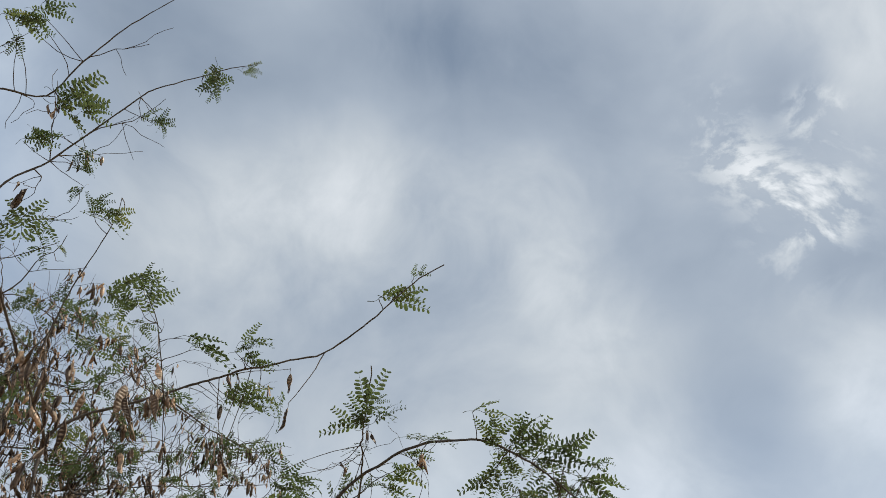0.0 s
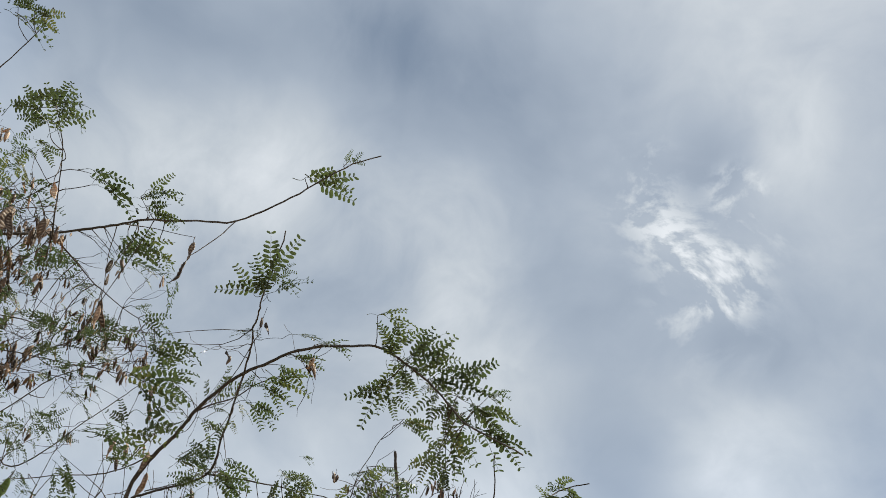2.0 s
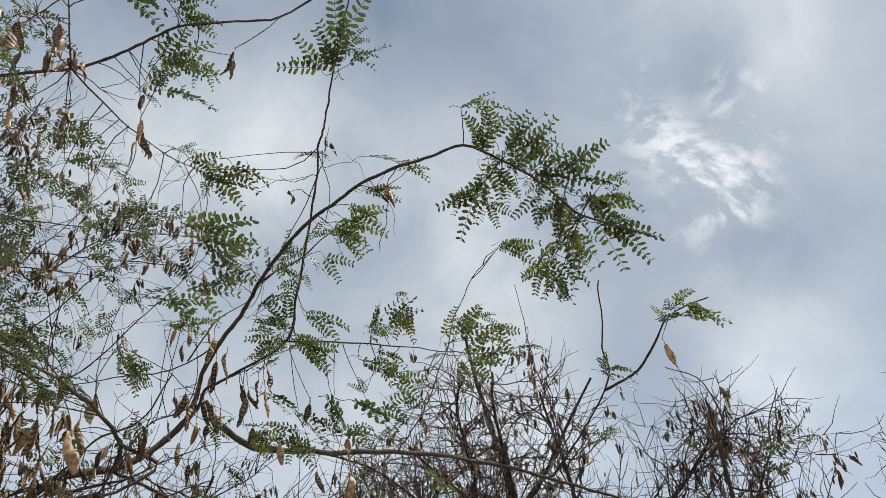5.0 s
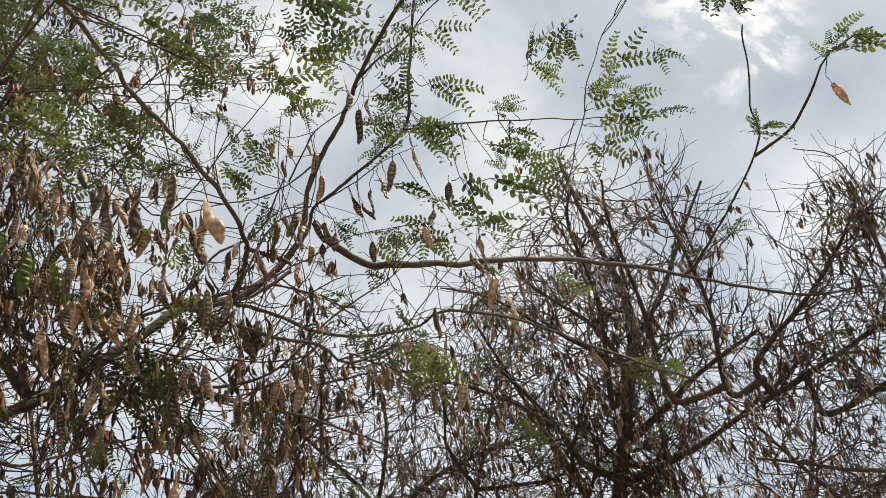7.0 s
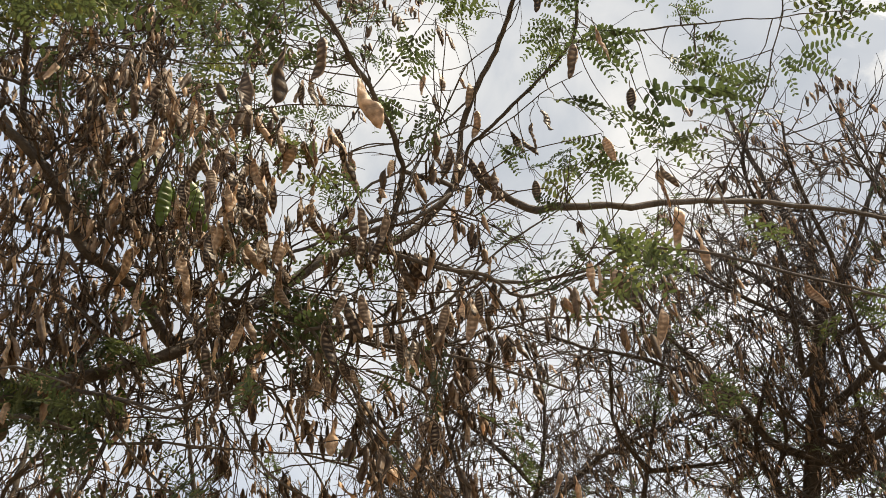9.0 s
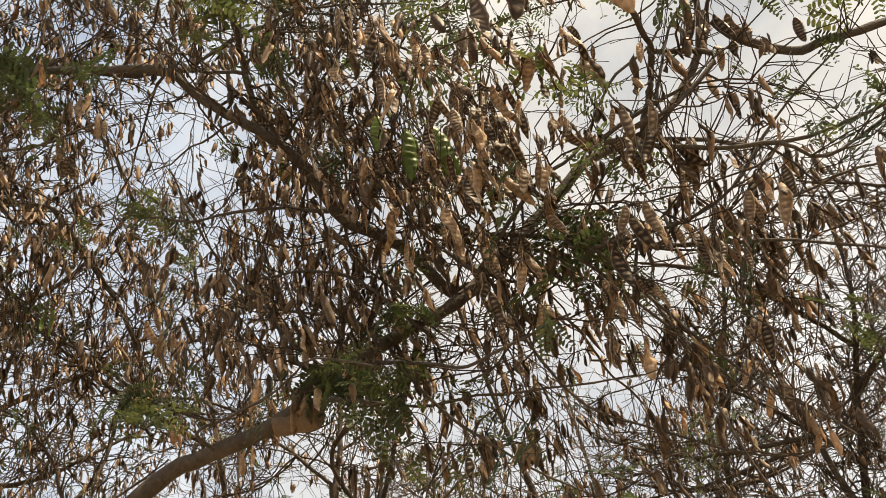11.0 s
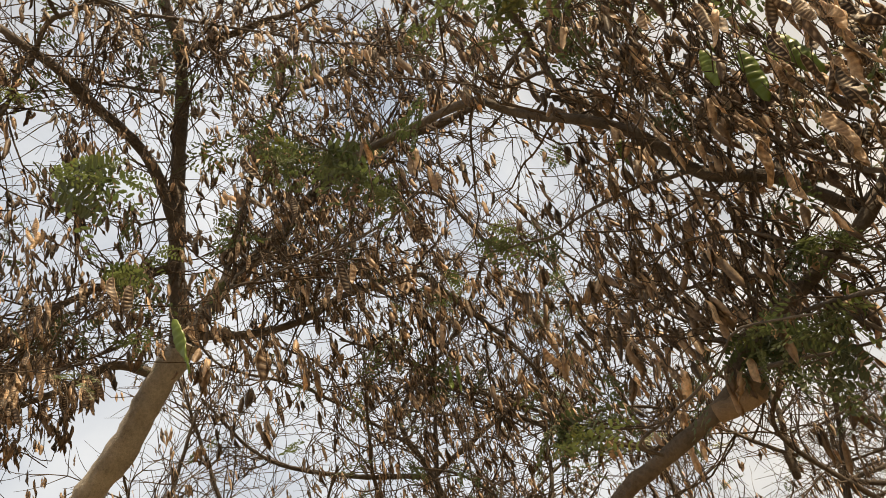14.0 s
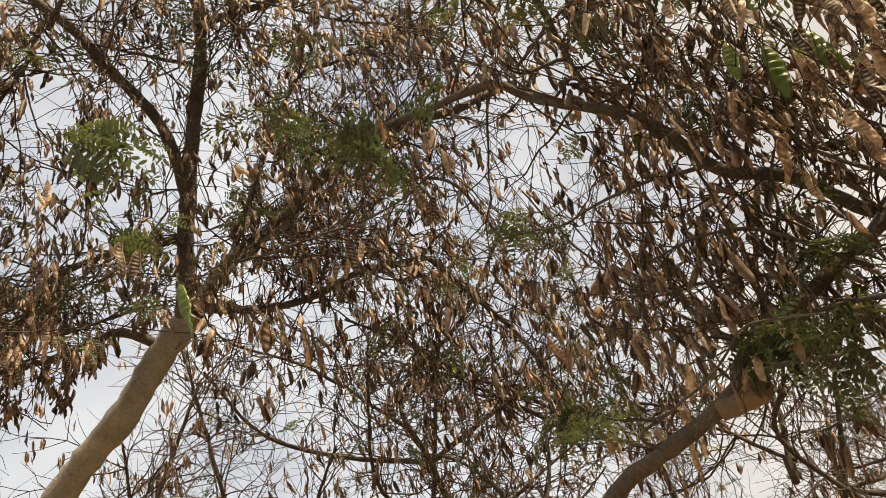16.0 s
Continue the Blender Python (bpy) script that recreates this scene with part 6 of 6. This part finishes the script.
near_tree.grow((14, 15, 16, 17), 7, (0.2, 0.5), any_zone, radius=0.004, kids=3, kid_length=0.25, pod_rate=0.12, leaf_rate=0.05, stop=0.75)
near_tree.grow((18, 19, 20, 21), 5, (0.2, 0.6), any_zone, radius=0.004, kids=4, kid_length=0.25, pod_rate=0.4, leaf_rate=0.04)
near_tree.grow(range(22, 27), 7, (0.25, 0.6), near_zone, radius=0.005, kids=4, kid_length=0.3, pod_rate=0.3, leaf_rate=0.01)
near_tree.grow((29, 37, 44), 3, (0.25, 0.6), near_zone, radius=0.005, kids=4, kid_length=0.3, pod_rate=0.3, leaf_rate=0.01)
near_tree.grow((27, 28), 6, (0.25, 0.6), near_zone, radius=0.005, kids=4, kid_length=0.35, pod_rate=0.42, leaf_rate=0.008)
near_tree.grow((30, 31, 32), 7.5, (0.25, 0.7), near_zone, radius=0.005, kids=5, kid_length=0.35, pod_rate=0.42, leaf_rate=0.008)
near_tree.grow((33, 34, 35, 36, 38), 6, (0.25, 0.7), near_zone, radius=0.005, kids=5, kid_length=0.35, pod_rate=0.4, leaf_rate=0.012)
near_tree.grow([n for n in range(39, LAST - 11) if n != 44], 9, (0.25, 0.7), near_zone, radius=0.005, kids=4, kid_length=0.35, pod_rate=0.5, leaf_rate=0.012)
near_tree.grow(range(LAST - 11, LAST - 4), 9, (0.25, 0.65), any_zone, radius=0.004, kids=4, kid_length=0.3, pod_rate=0.5, leaf_rate=0.05)
near_tree.grow(range(LAST - 4, LAST), 5, (0.25, 0.6), any_zone, radius=0.004, kids=3, kid_length=0.3, pod_rate=0.22, leaf_rate=0.06)
near_tree.finish((-1.6, 3.0, 3.2))

rng = np.random.default_rng(23)
pale_tree = Tree("leaning pale-barked tree full of dry seed pods", foot_of(boughs_t), PALE_BARK, BARK)
boughs_t(pale_tree.add)
leaves_t(pale_tree.set_leaf)
pods_t(pale_tree.set_pod)
pale_tree.bunch((-4.20, 4.23, 4.24), (-3.99, 4.33, 4.38), (-3.79, 4.53, 4.36), (-3.94, 4.51, 4.22), (-3.62, 4.54, 4.53), (-4.53, 3.90, 6.27), (-4.57, 3.70, 6.35), (-4.99, 3.05, 6.96), (-5.11, 3.14, 6.56), (-4.60, 3.76, 5.08), (-3.80, 4.79, 4.54))
pale_tree.bunch((-2.98, 4.28, 5.11), (-2.77, 4.30, 4.60), (-3.36, 3.86, 5.50), (-3.69, 3.73, 5.64), (-4.02, 3.18, 6.23), (-4.78, 1.68, 6.53), (-5.08, 1.49, 6.27), (-5.23, 1.54, 5.69), (-5.23, 1.88, 5.67), (-4.87, 3.04, 5.87), (-4.63, 3.21, 6.01), (-3.90, 4.09, 4.55), (-3.68, 4.23, 3.83), (-3.72, 3.16, 5.74), (-4.28, 2.95, 5.38), (-3.21, 3.67, 5.55))
pale_tree.bunch((-5.12, 1.53, 5.96), (-5.19, 1.93, 5.55), (-5.18, 2.26, 6.09), (-2.72, 4.68, 4.84), (-2.91, 4.54, 5.20), (-3.63, 4.35, 4.89), (-4.50, 2.82, 6.79), (-4.77, 2.34, 6.70), (-4.59, 3.47, 5.63), (-4.89, 3.25, 5.45))
pale_tree.bunch((-3.19, 4.39, 5.51), (-3.16, 4.61, 5.34), (-3.36, 4.71, 5.10), (-3.18, 4.96, 4.98), (-3.41, 4.46, 5.30), (-2.80, 4.39, 5.46), (-3.59, 4.71, 4.93), (-3.04, 4.29, 5.68), (-3.59, 4.88, 4.73), (-3.29, 5.07, 4.76), (-5.69, 1.78, 6.18), (-5.49, 2.04, 6.36), (-5.51, 2.30, 5.99))
rng = np.random.default_rng(24)
AIRY = (3, 7, 8, 9, 12, 14)
pale_tree.grow(AIRY, 17, (0.4, 1.1), any_zone, kids=5, pod_rate=0.46, leaf_rate=0.014)
pale_tree.grow([n for n in range(1, len(pale_tree.limbs)) if n not in AIRY], 31, (0.4, 1.2), any_zone, kids=6, pod_rate=0.62, leaf_rate=0.012)
pale_tree.finish((-3.2, 2.2, 3.8))


rng = np.random.default_rng(25)


def low_zone(p):
    """The far crowns end in one low rounded line."""
    return p[2] < 6.25 - 0.4 * abs(p[0] - 0.8) and any_zone(p)


for boughs, label, dense, zone, more in (
    (boughs_s, "slender bare tree with scattered brown pods", 13, any_zone, None),
    (boughs_u, "slender tree with bare twigs and pods", 13, any_zone, None),
    (boughs_r, "bushy dark tree with bare upright twigs and pods", 24, low_zone, (leaves_r, pods_r)),
    (boughs_v, "dark thin tree behind with bare twigs", 30, low_zone, None),
):
    tree = Tree(label, foot_of(boughs), BARK_FAR, twig_bark=HAZED_TWIG if zone is low_zone else None, far=True)
    boughs(tree.add)
    if more:
        more[0](tree.set_leaf), more[1](tree.set_pod)
    tree.grow([n for n in range(len(tree.limbs)) if zone is not low_zone or n not in (7, 8)], dense, (0.3, 0.8), zone, rise=0.04, radius=0.009, kids=5, kid_length=0.42, pod_rate=0.3, leaf_rate=0.006, start=0.2)
    tree.finish((0, 3, 4), fine=False, small=POD_FAR)


def far_tree(x, y, height, spread, label):
    """A low thicket tree: forked stems that spread into many crooked twigs with hanging pods."""
    tree = Tree(label, (x, y, 0), BARK_FAR, far=True)
    fork = np.array((x + rng.normal(0, 0.15), y + rng.normal(0, 0.15), height * rng.uniform(0.22, 0.3)))
    tree.add("trunk", 0.085, 0.06, (x, y, -0.05), tuple((fork + (x, y, 0)) / 2 + rng.normal(0, 0.05, 3)), tuple(fork))
    turn = rng.uniform(0, 6.3)
    for n in range(5):
        a = turn + n * 1.257 + rng.normal(0, 0.2)
        out = np.array((math.cos(a), math.sin(a), 0)) * spread * rng.uniform(0.75, 1.1)
        line = [fork]
        for u in (0.3, 0.6, 1.0):
            line.append(fork + out * u ** 0.85 + np.array((0, 0, (height * rng.uniform(0.8, 0.95) - fork[2]) * u)) + rng.normal(0, 0.12, 3))
        tree.add("limb", 0.045, 0.012, *[tuple(q) for q in line])
        for at, lift in ((1, 0.5), (2, 0.25), (2, -0.1)):
            b = a + rng.uniform(0.5, 1.2) * rng.choice((-1, 1))
            side = np.array((math.cos(b), math.sin(b), lift + rng.normal(0, 0.15))) * spread * rng.uniform(0.45, 0.8)
            start = line[at]
            tree.add("limb", 0.024, 0.008, tuple(start), tuple(start + side * 0.5 + rng.normal(0, 0.08, 3)), tuple(start + side + (0, 0, 0.15)))

    def crown(p):
        return p[2] > 1.0 and any_zone(p) and (p[2] < height + 0.35 or p[0] < -4)

    tree.grow(range(1, len(tree.limbs)), 13, (0.4, 1.0), crown, rise=0.03, radius=0.0075, kids=5, kid_length=0.45, pod_rate=0.24, leaf_rate=0.006)
    tree.finish((0, 3, 4), fine=False, small=POD_FAR)


for x, y, height, spread in ((3.6, 7.6, 5.7, 1.9), (1.2, 9.6, 6.3, 2.0), (-1.4, 10.2, 6.7, 2.1), (-4.0, 9.6, 7.1, 2.2), (-6.6, 8.0, 7.2, 2.2), (-8.6, 5.4, 7.2, 2.3), (-9.2, 2.2, 7.2, 2.3)):
    far_tree(x, y, height, spread, "low dark thicket tree with dry pods")
